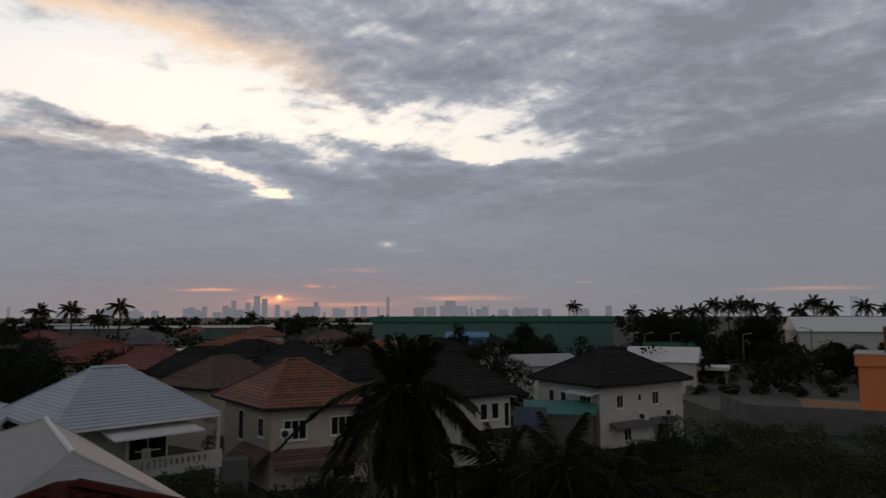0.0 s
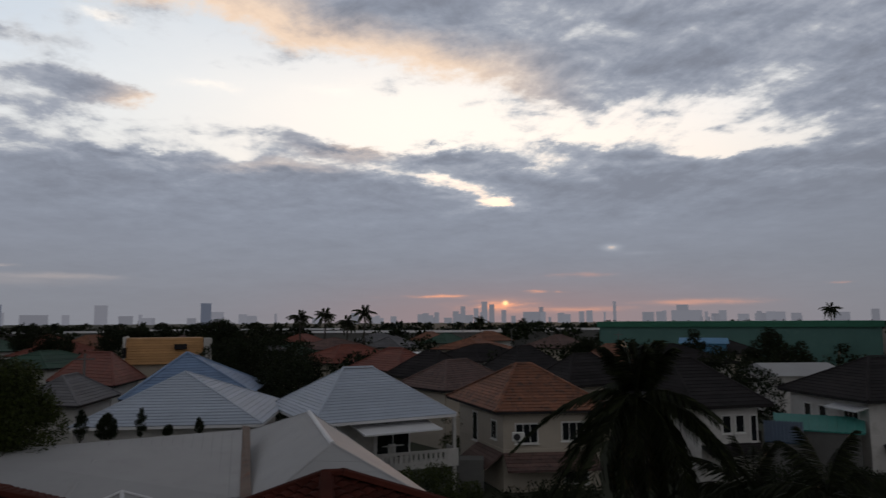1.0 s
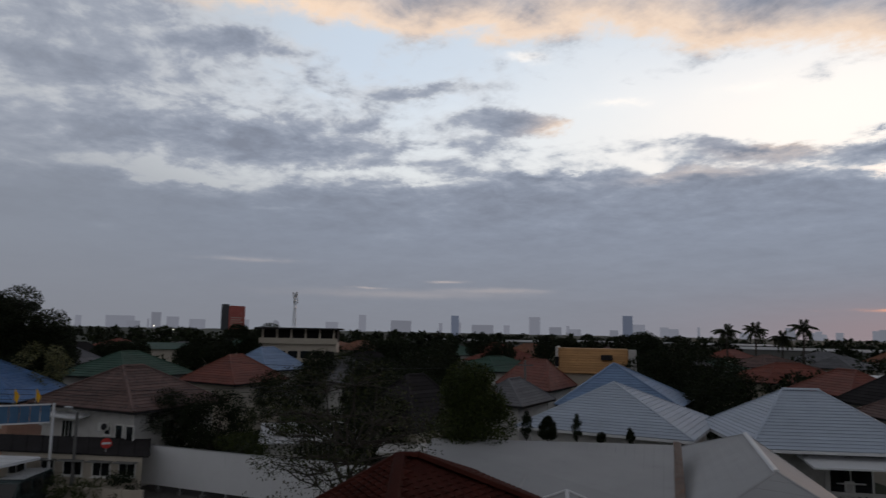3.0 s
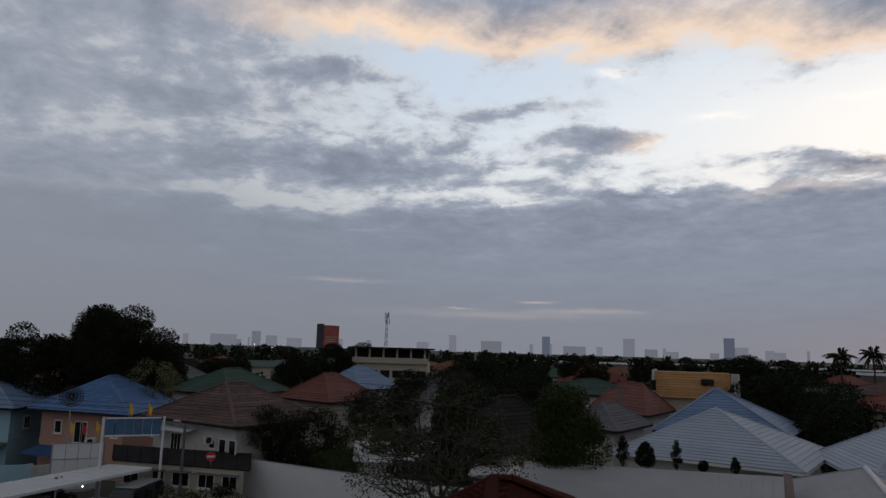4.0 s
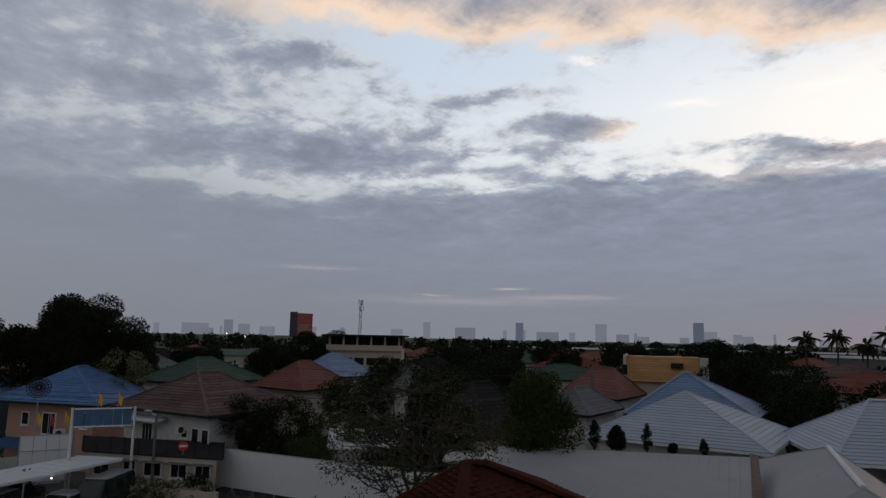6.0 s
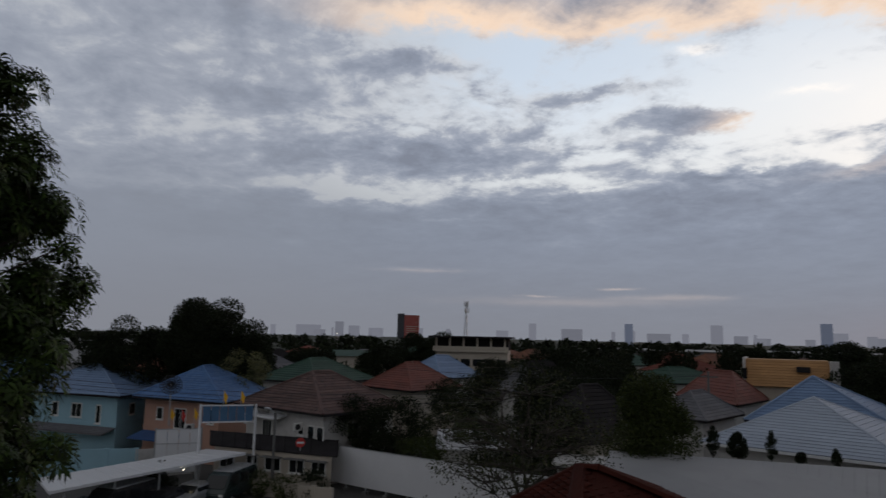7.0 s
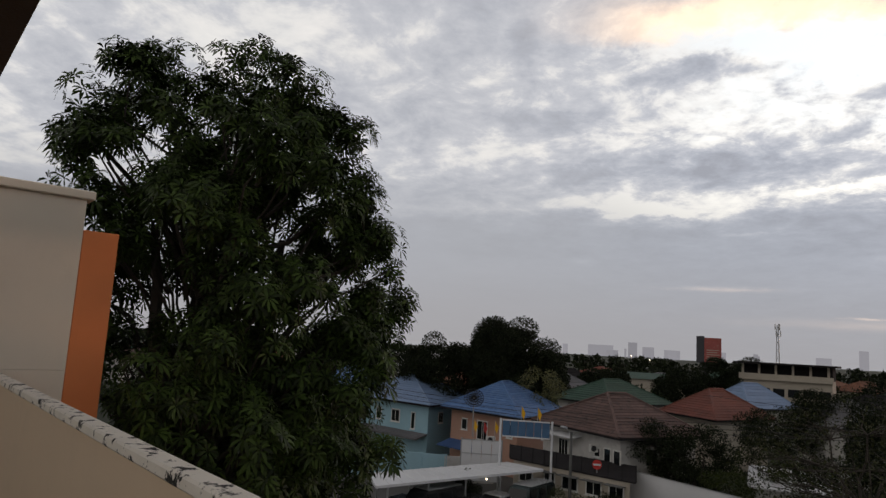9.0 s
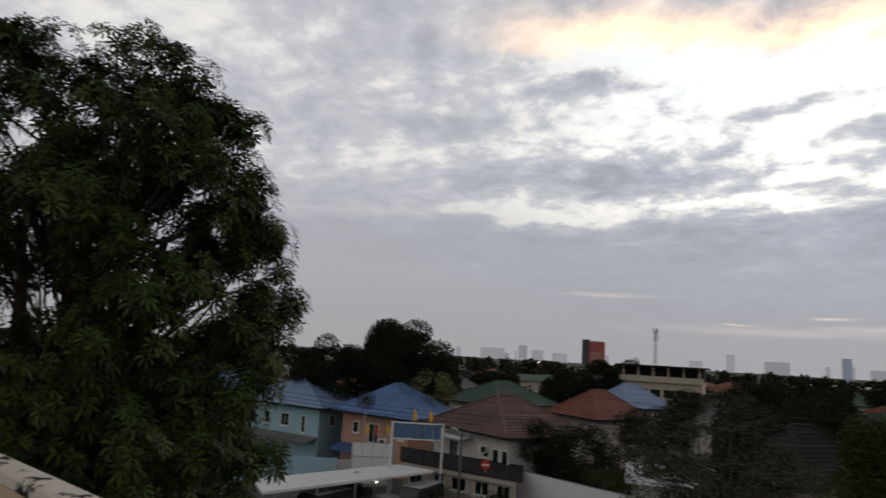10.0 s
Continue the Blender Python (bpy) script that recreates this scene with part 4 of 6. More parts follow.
def frond_mesh(rng, length, droop, leaf_len, n=26, dry=False, leaf_w=1.0):
    """One pinnate palm frond along +X, arching down."""
    verts, faces = [], []
    pts = []
    for k in range(13):
        f = k / 12
        pts.append(Vector((length * f * (1 - 0.12 * f), 0, length * (0.25 * f - droop * f * f))))
    for k in range(12):
        a, b = pts[k], pts[k + 1]
        w = 0.045 * (1 - k / 13)
        i = len(verts)
        verts += [(a.x, -w, a.z), (a.x, w, a.z), (b.x, w * 0.9, b.z), (b.x, -w * 0.9, b.z), (a.x, 0, a.z - w), (b.x, 0, b.z - w)]
        faces += [(i, i + 1, i + 2, i + 3), (i + 1, i + 4, i + 5, i + 2), (i + 4, i, i + 3, i + 5)]
    for side in (-1, 1):
        for k in range(n):
            f = 0.14 + 0.85 * k / n
            j = min(int(f * 12), 11)
            p = pts[j].lerp(pts[j + 1], f * 12 - j)
            ll = leaf_len * (1 - abs(f - 0.45) * 1.1) * rng.uniform(0.8, 1.1)
            out = Vector((0.55, side * (0.9 if not dry else 0.4), -0.7 - 0.9 * rng.random() - (0.6 if dry else 0))).normalized()
            w = Vector((0.026, 0, 0.008)) * leaf_w
            i = len(verts)
            m = p + out * ll * 0.55 + Vector((0, 0, 0.03))
            e = p + out * ll + Vector((0, 0, -0.18 * ll))
            verts += [tuple(p - w * 0.6), tuple(p + w * 0.6), tuple(m + w), tuple(e), tuple(m - w)]
            faces.append((i, i + 1, i + 2, i + 3, i + 4))
    return verts, faces


def palm(az, d, crown_z, frond, label, seed, count=22, dry=4, trunk_r=0.16, lean=0.0, detail=26, leaf_len=0.75, name="palm_tree", leaf_w=1.0, hang=0.0, spears=0.16):
    rng = np.random.default_rng(seed)
    x, y = pol(az, d)
    t = thing(name, x, y, 0, label, "palm tree", "palms")
    bm = bmesh.new()
    limb(bm, (0, 0, -0.1), (lean, 0, crown_z), trunk_r * 1.3, trunk_r * 0.8, rng, 8, 0.02)
    part("trunk", bm, M_BARK, t)
    variants = []
    for k in range(4):
        v, f = frond_mesh(rng, frond, 0.35 + (0.22 + hang) * k, leaf_len, detail, False, leaf_w)
        me = bpy.data.meshes.new("frond")
        me.from_pydata(v, [], f)
        me.materials.append(L_PALM)
        variants.append(me)
    v, f = frond_mesh(rng, frond * 0.8, 0.8, leaf_len * 0.7, max(8, detail // 2), True)
    dm = bpy.data.meshes.new("dry_frond")
    dm.from_pydata(v, [], f)
    dm.materials.append(L_DRY)
    for k in range(count):
        f = k / count
        tilt = -74 + 18 * f / spears if f < spears else -38 + 82 * (f - spears) / (1 - spears)
        size = 0.7 if f < spears else rng.uniform(0.85, 1.05)
        o = new("frond", variants[0] if f < spears else variants[rng.integers(1, 4)])
        o.parent = t
        o.matrix_basis = pose(lean, 0, crown_z, 0, 0, 137.5 * k + rng.uniform(-12, 12)) @ pose(0, 0, 0, 0, tilt + rng.uniform(-7, 7), 0) @ Matrix.Scale(size, 4)
    for k in range(dry):
        o = new("dry_frond", dm)
        o.parent = t
        o.matrix_basis = pose(lean, 0, crown_z - 0.1, 0, 0, 360 * k / max(dry, 1) + rng.uniform(-30, 30)) @ pose(0, 0, 0, 0, 42 + rng.uniform(-8, 12), 0)
    return t


# palm in front of the terracotta house, and a young one at its side
palm(3.2, 26.0, 8.7, 3.6, "tall coconut palm with drooping dark fronds and dry ones", 5, 44, 10, 0.24, detail=60, leaf_len=1.1, leaf_w=1.1, hang=0.30, spears=0.30)
palm(-9.6, 24.0, 6.3, 3.4, "young coconut palm with dark fronds among bushes", 8, 26, 3, 0.16, detail=36, leaf_len=0.9)
palm(-4.8, 27.0, 5.4, 3.4, "young coconut palm with dark fronds among bushes", 9, 24, 2, 0.16, detail=36, leaf_len=0.9)
palm(-13.4, 25.0, 5.2, 3.2, "young coconut palm with dark fronds among bushes", 10, 24, 2, 0.16, detail=36, leaf_len=0.9)

# crowns between the houses
tree(85.2, 78.0, 15.2, 11.5, "big dark broadleaf tree towering over the blue roofs", L_DARK, 21, 0.2, 120, 0.36, 60, 0.24, trunk_r=0.45)
tree(91.2, 80.0, 12.6, 9.0, "dark broadleaf tree beside the big one", L_DARK, 22, 0.2, 60, 0.42, 44, 0.28, trunk_r=0.35)
tree(83.0, 72.0, 10.8, 5.5, "tree with pale flowering crown", L_PALE, 23, 0.4, 20, 0.3, 26, 0.26)
tree(50.2, 35.5, 10.2, 5.6, "dense yellow-green bushy tree with a pointed crown", L_YELLOW, 24, 0.22, 80, 0.2, 70, 0.28, taper=0.62, trunk_r=0.2)
tree(74.2, 56.5, 7.2, 4.8, "dark leafy tree before the brown-roofed house", L_DARK, 25, 0.12, 40, 0.24, 52, 0.3)
tree(70.6, 55.0, 7.0, 5.0, "dark leafy tree behind the white fence", L_DARK, 26, 0.1, 40, 0.24, 52, 0.3)
tree(66.2, 60.0, 8.0, 4.6, "dark leafy tree behind the white fence", L_DARK, 27, 0.2, 36, 0.24, 52, 0.3)
tree(68.6, 51.5, 4.6, 3.6, "yellow-green shrubby tree behind the white fence", L_YELLOW, 28, 0.1, 30, 0.22, 52, 0.3)
tree(64.2, 54.0, 5.6, 4.0, "dull green shrubby tree behind the white fence", L_YELLOW, 40, 0.1, 30, 0.22, 52, 0.3)
tree(58.5, 56.0, 6.4, 5.0, "dark leafy tree behind the white outbuilding", L_DARK, 43, 0.1, 36, 0.24, 52, 0.3)
tree(58.0, 78.0, 9.0, 8.0, "dark leafy tree between the roofs", L_DARK, 46, 0.1, 50, 0.32, 44, 0.28)
tree(55.6, 68.0, 8.2, 7.0, "dark leafy tree between the roofs", L_DARK, 47, 0.1, 50, 0.32, 44, 0.28)
tree(62.2, 86.0, 9.0, 8.0, "dark leafy tree between the roofs", L_DARK, 48, 0.1, 50, 0.32, 44, 0.28)
tree(53.2, 96.0, 10.2, 8.0, "dark leafy tree between the roofs", L_DARK, 49, 0.1, 50, 0.32, 44, 0.28)
tree(69.3, 150.0, 12.0, 9.0, "dark leafy tree before the billboard", L_DARK, 50, 0.1, 50, 0.42, 44, 0.28)
tree(61.4, 49.0, 7.2, 5.0, "dark leafy tree behind the white fence", L_DARK, 44, 0.05, 44, 0.24, 52, 0.28)
tree(58.4, 48.5, 7.6, 5.0, "dark leafy tree behind the white fence", L_DARK, 45, 0.05, 44, 0.24, 52, 0.28)
tree(60.4, 27.0, 10.9, 8.6, "thin feathery tree with bare branches showing", L_FEATHER, 29, 0.42, 170, 0.17, 7.0, 0.14, trunk_r=0.14, bare=True)
tree(67.0, 25.0, 6.0, 3.8, "spreading low branches of feathery leaves", L_FEATHER, 30, 0.70, 60, 0.18, 9.0, 0.20, trunk_r=0.08, bare=True)
tree(19.6, 41.0, 3.0, 6.5, "leafy green shrub beside the white balcony", L_YELLOW, 31, 0.05, 40, 0.22, 50, 0.26, name="shrub")
tree(88.8, 52.0, 2.6, 3.0, "round dark shrub by the parking canopy", L_DARK, 32, 0.05, 18, 0.24, 44, 0.34, name="shrub")
tree(30.5, 66.0, 9.4, 7.0, "dark leafy tree behind the pale roof", L_DARK, 33, 0.15, 30, 0.4, 30, 0.32)
tree(35.0, 76.0, 11.4, 8.0, "tall dark leafy tree behind the blue roof", L_DARK, 34, 0.15, 34, 0.42, 30, 0.32)
tree(31.5, 84.0, 9.4, 8.0, "dark leafy tree behind the houses", L_DARK, 35, 0.1, 30, 0.42, 30, 0.32)
tree(-3.0, 78.0, 9.2, 6.0, "dark leafy tree behind the black-roofed house", L_DARK, 36, 0.1, 30, 0.42, 30, 0.32)
tree(-5.6, 72.0, 8.0, 5.0, "dark leafy tree behind the black-roofed house", L_DARK, 37, 0.1, 26, 0.42, 30, 0.32)
tree(55.0, 84.0, 9.0, 13.0, "wide dark leafy tree", L_DARK, 38, 0.1, 40, 0.42, 30, 0.26)


# ---- the balcony and its wing wall ----
U = Vector((-0.76, -0.65, 0)).normalized()
N = Vector((-0.65, 0.76, 0)).normalized()
FACADE = Matrix(((U.x, N.x, 0, -0.35), (U.y, N.y, 0, 0.0), (0, 0, 1, 0), (0, 0, 0, 1)))


def built(name, bm, material, label, category, kind="structure"):
    bmesh.ops.transform(bm, matrix=FACADE, verts=bm.verts)
    return tagged(part(name, bm, material), label, category, kind=kind)


built("wall_parapet", boxes((-0.6, 14, 1.085, 1.185, 9.9, 10.83)), M_TAN, "beige balcony parapet", "wall")
built("wall_return", boxes((-0.72, -0.603, -3.2, 1.08, 9.9, 10.83)), M_TAN, "beige end of the balcony parapet", "wall")
built("trim", boxes((-0.75, 14, 1.07, 1.20, 10.833, 10.90), bevel=0.012), M_COPING, "white coping with black mould stains", "coping")
built("floor", boxes((-0.72, 14, -3.2, 1.08, 9.7, 9.897)), M_CONCRETE, "grey concrete balcony floor", "floor")
built("wall_back", boxes((-0.72, 14, -3.4, -3.203, 0, 10.83)), M_IVORY, "ivory rear parapet wall of the terrace", "wall")
built("wall_front", boxes((-0.72, 14, 1.08, 1.18, 0, 9.697)), M_IVORY, "ivory facade below the balcony", "wall")
built("ceiling", boxes((2.0, 14, -1.2, 0.22, 13.0, 13.15)), M_WOOD, "dark brown boarded balcony soffit", "ceiling")
built("trim", boxes((2.0, 14, 0.223, 0.37, 12.9, 13.3)), M_WOOD, "dark brown eave fascia", "fascia")
for u in (2.3, 6.0, 9.7):
    built("post", boxes((u - 0.06, u + 0.06, -1.1, -0.98, 9.9, 13.0)), M_WOOD, "dark post under the terrace roof", "post")
built("wall_wing", boxes((10.0, 10.22, 1.204, 1.97, 0, 10.9), (10.0, 10.22, -1.6, 1.97, 10.904, 13.15)), M_IVORY, "ivory wing wall rising above the parapet", "wall")
built("trim", boxes((9.93, 10.3, -1.6, 2.06, 13.153, 13.27), bevel=0.015), M_IVORY, "ivory cap on the wing wall", "coping")
built("pillar", boxes((10.0, 10.3, 1.974, 2.42, 0, 12.75), bevel=0.01), M_ORANGE, "orange painted end pillar of the wing wall", "pillar")


# whorled-leaf tree beside the balcony
def whorl_tree():
    rng = np.random.default_rng(77)
    x, y = pol(109.3, 12.4)
    t = thing("tree", x, y, 0, "tall dense tree with whorls of long dark leaves", "tree", "trees")
    bm = bmesh.new()
    limb(bm, (0, 0, -0.1), (0.1, 0.05, 7.5), 0.36, 0.30, rng, 6, 0.02)
    part("trunk", bm, M_BARK, t)
    for dx, dy in ((0.9, 0.6), (-0.8, 0.9), (0.2, -1.0), (-0.5, -0.6)):
        bm = bmesh.new()
        limb(bm, (0.1, 0.05, 7.3), (dx, dy, 13.2), 0.19, 0.07, rng, 6, 0.05)
        part("limb", bm, M_BARK, t)
    # boughs: towards the street, height, along the facade, half width, half height
    side, away = Vector((-0.33, 0.944, 0)), Vector((-0.944, -0.33, 0))
    boughs = [(0.45, 15.75, 0.0, 1.0, 0.85), (-1.25, 15.75, 0.3, 0.72, 0.55), (1.5, 15.1, 0.2, 0.75, 0.6), (-2.4, 14.9, 0.1, 0.85, 0.5), (-1.7, 14.0, -0.7, 1.15, 0.7),
              (0.2, 14.3, -0.8, 1.5, 0.9), (0.3, 14.4, 1.3, 1.5, 1.0), (1.95, 13.95, 0.0, 0.85, 0.8), (2.65, 13.05, 0.2, 0.75, 0.45), (2.95, 12.0, 0.3, 0.55, 0.6), (-0.6, 13.1, -1.2, 1.35, 0.7),
              (-0.9, 13.0, 1.6, 1.3, 0.8), (0.9, 12.2, -1.3, 0.9, 0.45), (-0.6, 11.0, -0.9, 1.7, 0.8), (1.9, 10.9, -0.4, 1.15, 0.9), (0.6, 9.7, -0.9, 2.0, 0.9), (-1.7, 11.9, 0.3, 0.6, 0.7),
              (2.0, 9.3, 0.2, 1.1, 1.0), (0.6, 8.2, -0.6, 2.1, 1.0), (-0.9, 8.9, 0.6, 1.6, 1.1), (0.4, 10.6, 1.5, 1.9, 1.0), (1.9, 12.9, 1.1, 0.7, 0.5), (0.5, 6.8, 0.0, 2.2, 0.9), (2.4, 11.6, -0.6, 0.5, 0.45)]
    cs, rs = [], []
    for u, z, w, bx, bz in boughs:
        ctr = side * u + away * w + Vector((0, 0, z))
        bm = bmesh.new()
        limb(bm, (0.1 + 0.12 * u, 0.05, max(6.0, min(z - 1.5, 12.0))), tuple(ctr), 0.075, 0.02, rng, 5, 0.14)
        part("bough", bm, M_BARK, t)
        for k in range(int(25 * bx * bx * (bz / bx) ** 0.5) + 12):
            d = rng.normal(size=3)
            d /= np.linalg.norm(d)
            q = (0.62 + 0.42 * rng.random()) * (1 + 0.12 * rng.normal())
            o = ctr + side * float(d[0] * bx * q) + away * float(d[1] * bx * q * 1.05) + Vector((0, 0, float(d[2] * bz * q)))
            px, py = x + o.x + 0.35, y + o.y
            n_, u_ = N.x * px + N.y * py, U.x * px + U.y * py
            if n_ < 1.9 or (abs(u_ - 10.15) < 0.75 and n_ < 3.0 and o.z < 13.9):
                continue
            cs.append(np.array(o))
            rs.append(rng.uniform(0.22, 0.42))
    bm = bmesh.new()
    for c in cs[::5]:
        s = np.array((0.35 * c[0], 0.35 * c[1], max(6.5, c[2] - 1.6 - rng.random())))
        limb(bm, s, c, 0.03, 0.010, rng, 3, 0.3)
    part("branchwork", bm, M_BARK, t, kind="stuff")
    verts, faces = [], []
    for c, r in zip(cs, rs):
        for j in range(15):
            d = rng.normal(size=3)
            d[2] = d[2] * 0.8 + 0.2
            d /= np.linalg.norm(d)
            o = c + d * r * (0.5 + 0.5 * rng.random())
            ax = Vector(d + np.array((c[0] * 0.12, c[1] * 0.12, 0.55))).normalized()
            q = ax.to_track_quat("Z", "Y").to_matrix()
            nl = int(rng.integers(7, 11))
            tw = rng.random() * math.tau
            size = rng.uniform(0.12, 0.19)
            for i in range(nl):
                a = tw + math.tau * i / nl
                ln = size * rng.uniform(0.8, 1.15)
                out = q @ Vector((math.cos(a), math.sin(a), rng.uniform(0.0, 0.4)))
                across = q @ Vector((-math.sin(a), math.cos(a), 0))
                p0 = Vector(o) + out * 0.02
                m1 = p0 + out * ln * 0.38 + Vector((0, 0, 0.03 * ln))
                m2 = p0 + out * ln * 0.74 - Vector((0, 0, 0.08 * ln))
                e = p0 + out * ln + Vector((0, 0, -0.26 * ln))
                w = across * ln * 0.125
                b = len(verts)
                verts += [tuple(p0), tuple(m1 + w * 0.8), tuple(m2 + w), tuple(e), tuple(m2 - w), tuple(m1 - w * 0.8)]
                faces += [(b, b + 1, b + 5), (b + 1, b + 2, b + 4, b + 5), (b + 2, b + 3, b + 4)]
    raw("crown", verts, faces, L_MANGO, t)


whorl_tree()


# ---- the middle distance and the city ----
def building(az, d, w, dp, z1, label, wall_m, turn=None, rows=0, cols=0, z0=0.0, name="building", roof_m=None, group="far buildings", win_m=None):
    x, y = pol(az, d)
    t = thing(name, x, y, z0, label, "building", group, turn=az if turn is None else turn)
    part("wall", boxes((-w / 2, w / 2, 0, dp, 0, z1 - z0)), wall_m, t)
    part("roof", boxes((-w / 2 - 0.2, w / 2 + 0.2, -0.2, dp + 0.2, z1 - z0 + 0.004, z1 - z0 + max(0.3, 0.02 * (z1 - z0)))), roof_m or wall_m, t)
    for r in range(rows):
        for k in range(cols):
            cx = -w / 2 + w * (k + 0.5) / cols
            cz = (z1 - z0) * (r + 0.55) / rows
            part("window", boxes((cx - w / cols * 0.34, cx + w / cols * 0.34, -0.06, 0.1, cz - (z1 - z0) / rows * 0.22, cz + (z1 - z0) / rows * 0.22)), win_m or M_PANE, t)
    return t


# skyline: azimuth, width and top elevation in degrees
SKYLINE = [(-31, 0.5, 1.6), (-24.0, 0.4, 1.3), (-13.6, 0.5, 0.9), (-11.5, 1.1, 0.65), (-8.6, 0.7, 0.6), (-6.8, 1.2, 0.6), (-5.0, 0.8, 0.55), (-3.2, 1.0, 0.6),
           (-0.9, 2.3, 0.95), (-0.6, 0.9, 1.5), (2.0, 0.9, 0.8), (4.6, 0.25, 1.9), (6.6, 0.5, 1.0), (8.8, 0.35, 0.8), (10.5, 0.35, 1.4), (11.3, 1.4, 0.9), (13.6, 0.4, 1.1),
           (14.6, 0.45, 1.7), (15.2, 0.5, 2.0), (15.9, 0.4, 1.3), (17.0, 0.4, 1.5), (17.6, 0.5, 1.0), (19.2, 0.4, 0.9), (20.5, 0.6, 0.7), (22.8, 0.5, 0.5), (24.5, 0.4, 0.45),
           (45.2, 0.9, 1.6), (43.5, 1.0, 0.6), (47.5, 0.5, 0.7), (49.5, 1.8, 0.7), (51.5, 0.4, 0.9), (53.0, 0.3, 0.8), (56.3, 1.7, 1.0), (59.5, 0.6, 1.5), (37.0, 1.2, 1.0), (34.5, 1.3, 0.6),
           (75.5, 0.7, 1.3), (74.3, 0.9, 0.9), (78.0, 2.0, 0.9), (72.5, 1.2, 0.7), (62.0, 1.0, 0.7)]
for i, (az, w, el) in enumerate(SKYLINE):
    d = 3600 + 60 * (i % 7)
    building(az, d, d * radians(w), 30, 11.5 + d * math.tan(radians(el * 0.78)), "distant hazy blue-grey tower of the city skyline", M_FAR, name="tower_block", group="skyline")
rng_sky = np.random.default_rng(12)
for i in range(46):
    az, d = rng_sky.uniform(-10, 28) if i % 3 else rng_sky.uniform(28, 84), 3300 + 30 * (i % 9)
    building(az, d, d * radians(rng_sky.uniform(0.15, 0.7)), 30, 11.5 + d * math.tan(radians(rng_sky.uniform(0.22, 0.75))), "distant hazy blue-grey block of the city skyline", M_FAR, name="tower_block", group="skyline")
building(37.75, 1900, 26, 26, 11.5 + 1900 * math.tan(radians(1.45)), "slender glass tower rising from the suburbs, veiled in blue-grey haze", M_FAR_DARK, name="tower_block", group="skyline")
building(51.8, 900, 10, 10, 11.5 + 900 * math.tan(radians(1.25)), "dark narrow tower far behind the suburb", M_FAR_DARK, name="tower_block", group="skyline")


def far_trees(seed, count, d0, d1, h0, h1, leaves, name, leaf, dense, a0=-45, a1=135):
    """A belt of crowns too many to count."""
    rng = np.random.default_rng(seed)
    cs, rs = [], []
    for k in range(count):
        az = rng.uniform(a0, a1)
        d = math.exp(rng.uniform(math.log(d0), math.log(d1)))
        x, y = pol(az, d)
        top = rng.uniform(h0, h1)
        w = top * rng.uniform(0.35, 0.6)
        for j in range(6):
            cs.append((x + rng.normal() * w * 0.5, y + rng.normal() * w * 0.5, top * rng.uniform(0.3, 0.82)))
            rs.append(w * rng.uniform(0.3, 0.5))
    v, f = leaf_cloud(rng, cs, rs, dense, leaf, 0.1, 1.5)
    tagged(raw(name, v, f, leaves), "dark belt of suburban trees towards the horizon", "trees", kind="stuff")


far_trees(41, 340, 100, 280, 4, 8.3, L_DARK, "tree_belt", 0.6, 26.0)
far_trees(42, 700, 260, 1500, 7, 11.3, L_DARK, "far_tree_belt", 2.0, 7.0)

# long green factory hall
gx, gy = pol(-4.0, 190.0)
t = thing("factory_hall", gx, gy, 0, "long green sheet-clad factory hall with a dark green roof edge", "factory", turn=-4.0)
part("wall", boxes((-33, 33, 0, 40, 0, 9.6)), M_GREEN_PAINT, t)
part("roof", boxes((-33.6, 33.6, -0.6, 40.6, 9.604, 11.1)), M_GREEN_DARK, t)
for k in range(12):
    part("cladding_panel", boxes((-33 + 5.5 * k + 0.1, -33 + 5.5 * k + 5.4, -0.12, 0.0, 1.5, 8.6)), M_GREEN_PAINT, t)


# ---- between the houses and the horizon ----
def suburb():
    """Plain houses and sheds of the middle distance, each with its own roof."""
    rng = np.random.default_rng(63)
    roofs = [(M_DARK_TILE, "charcoal"), (M_BROWN_TILE, "brown"), (M_GREY_TILE, "grey"), (M_RED_TILE, "rusty red"), (M_GREEN_TILE, "green"), (M_TERRA, "terracotta")]
    taken = [(-12, 300), (-4, 190)]
    n = 0
    while n < 46:
        az = rng.uniform(-8, 116)
        d = rng.uniform(92, 210)
        if any(abs(az - a) < 650 / dd and abs(d - dd) < 16 for a, dd in taken) or (az < 8 and d > 140):
            continue
        taken.append((az, d))
        m, word = roofs[rng.integers(len(roofs))]
        w = 420 / d * rng.uniform(0.8, 1.2)
        house(f"plain house with a {word} tile roof in the middle distance", (az + w, d + 5), (az + rng.uniform(-0.3, 0.3) * w, d), (az - w, d + 6), 5.8, rng.uniform(7.6, 8.6), rng.uniform(1, 4), 1, m, M_CREAM if n % 2 else M_WHITE, 4, group="middle distance")
        n += 1


suburb()


def shed(az, d, w, dp, z1, label, wall_m, roof_m, turn=None, rise=0.0):
    x, y = pol(az, d)
    t = thing("warehouse", x, y, 0, label, "warehouse", "sheds", turn=az if turn is None else turn)
    part("wall", boxes((-w / 2, w / 2, 0, dp, 0, z1)), wall_m, t)
    v = [(-w / 2 - 0.5, -0.6, z1 + 0.01), (w / 2 + 0.5, -0.6, z1 + 0.01), (w / 2 + 0.5, dp + 0.6, z1 + 0.01), (-w / 2 - 0.5, dp + 0.6, z1 + 0.01), (-w / 2 - 0.5, dp / 2, z1 + 0.3 + rise), (w / 2 + 0.5, dp / 2, z1 + 0.3 + rise)]
    raw("roof", v, [(0, 1, 5, 4), (2, 3, 4, 5), (1, 2, 5), (3, 0, 4), (3, 2, 1, 0)], roof_m, t)
    return t


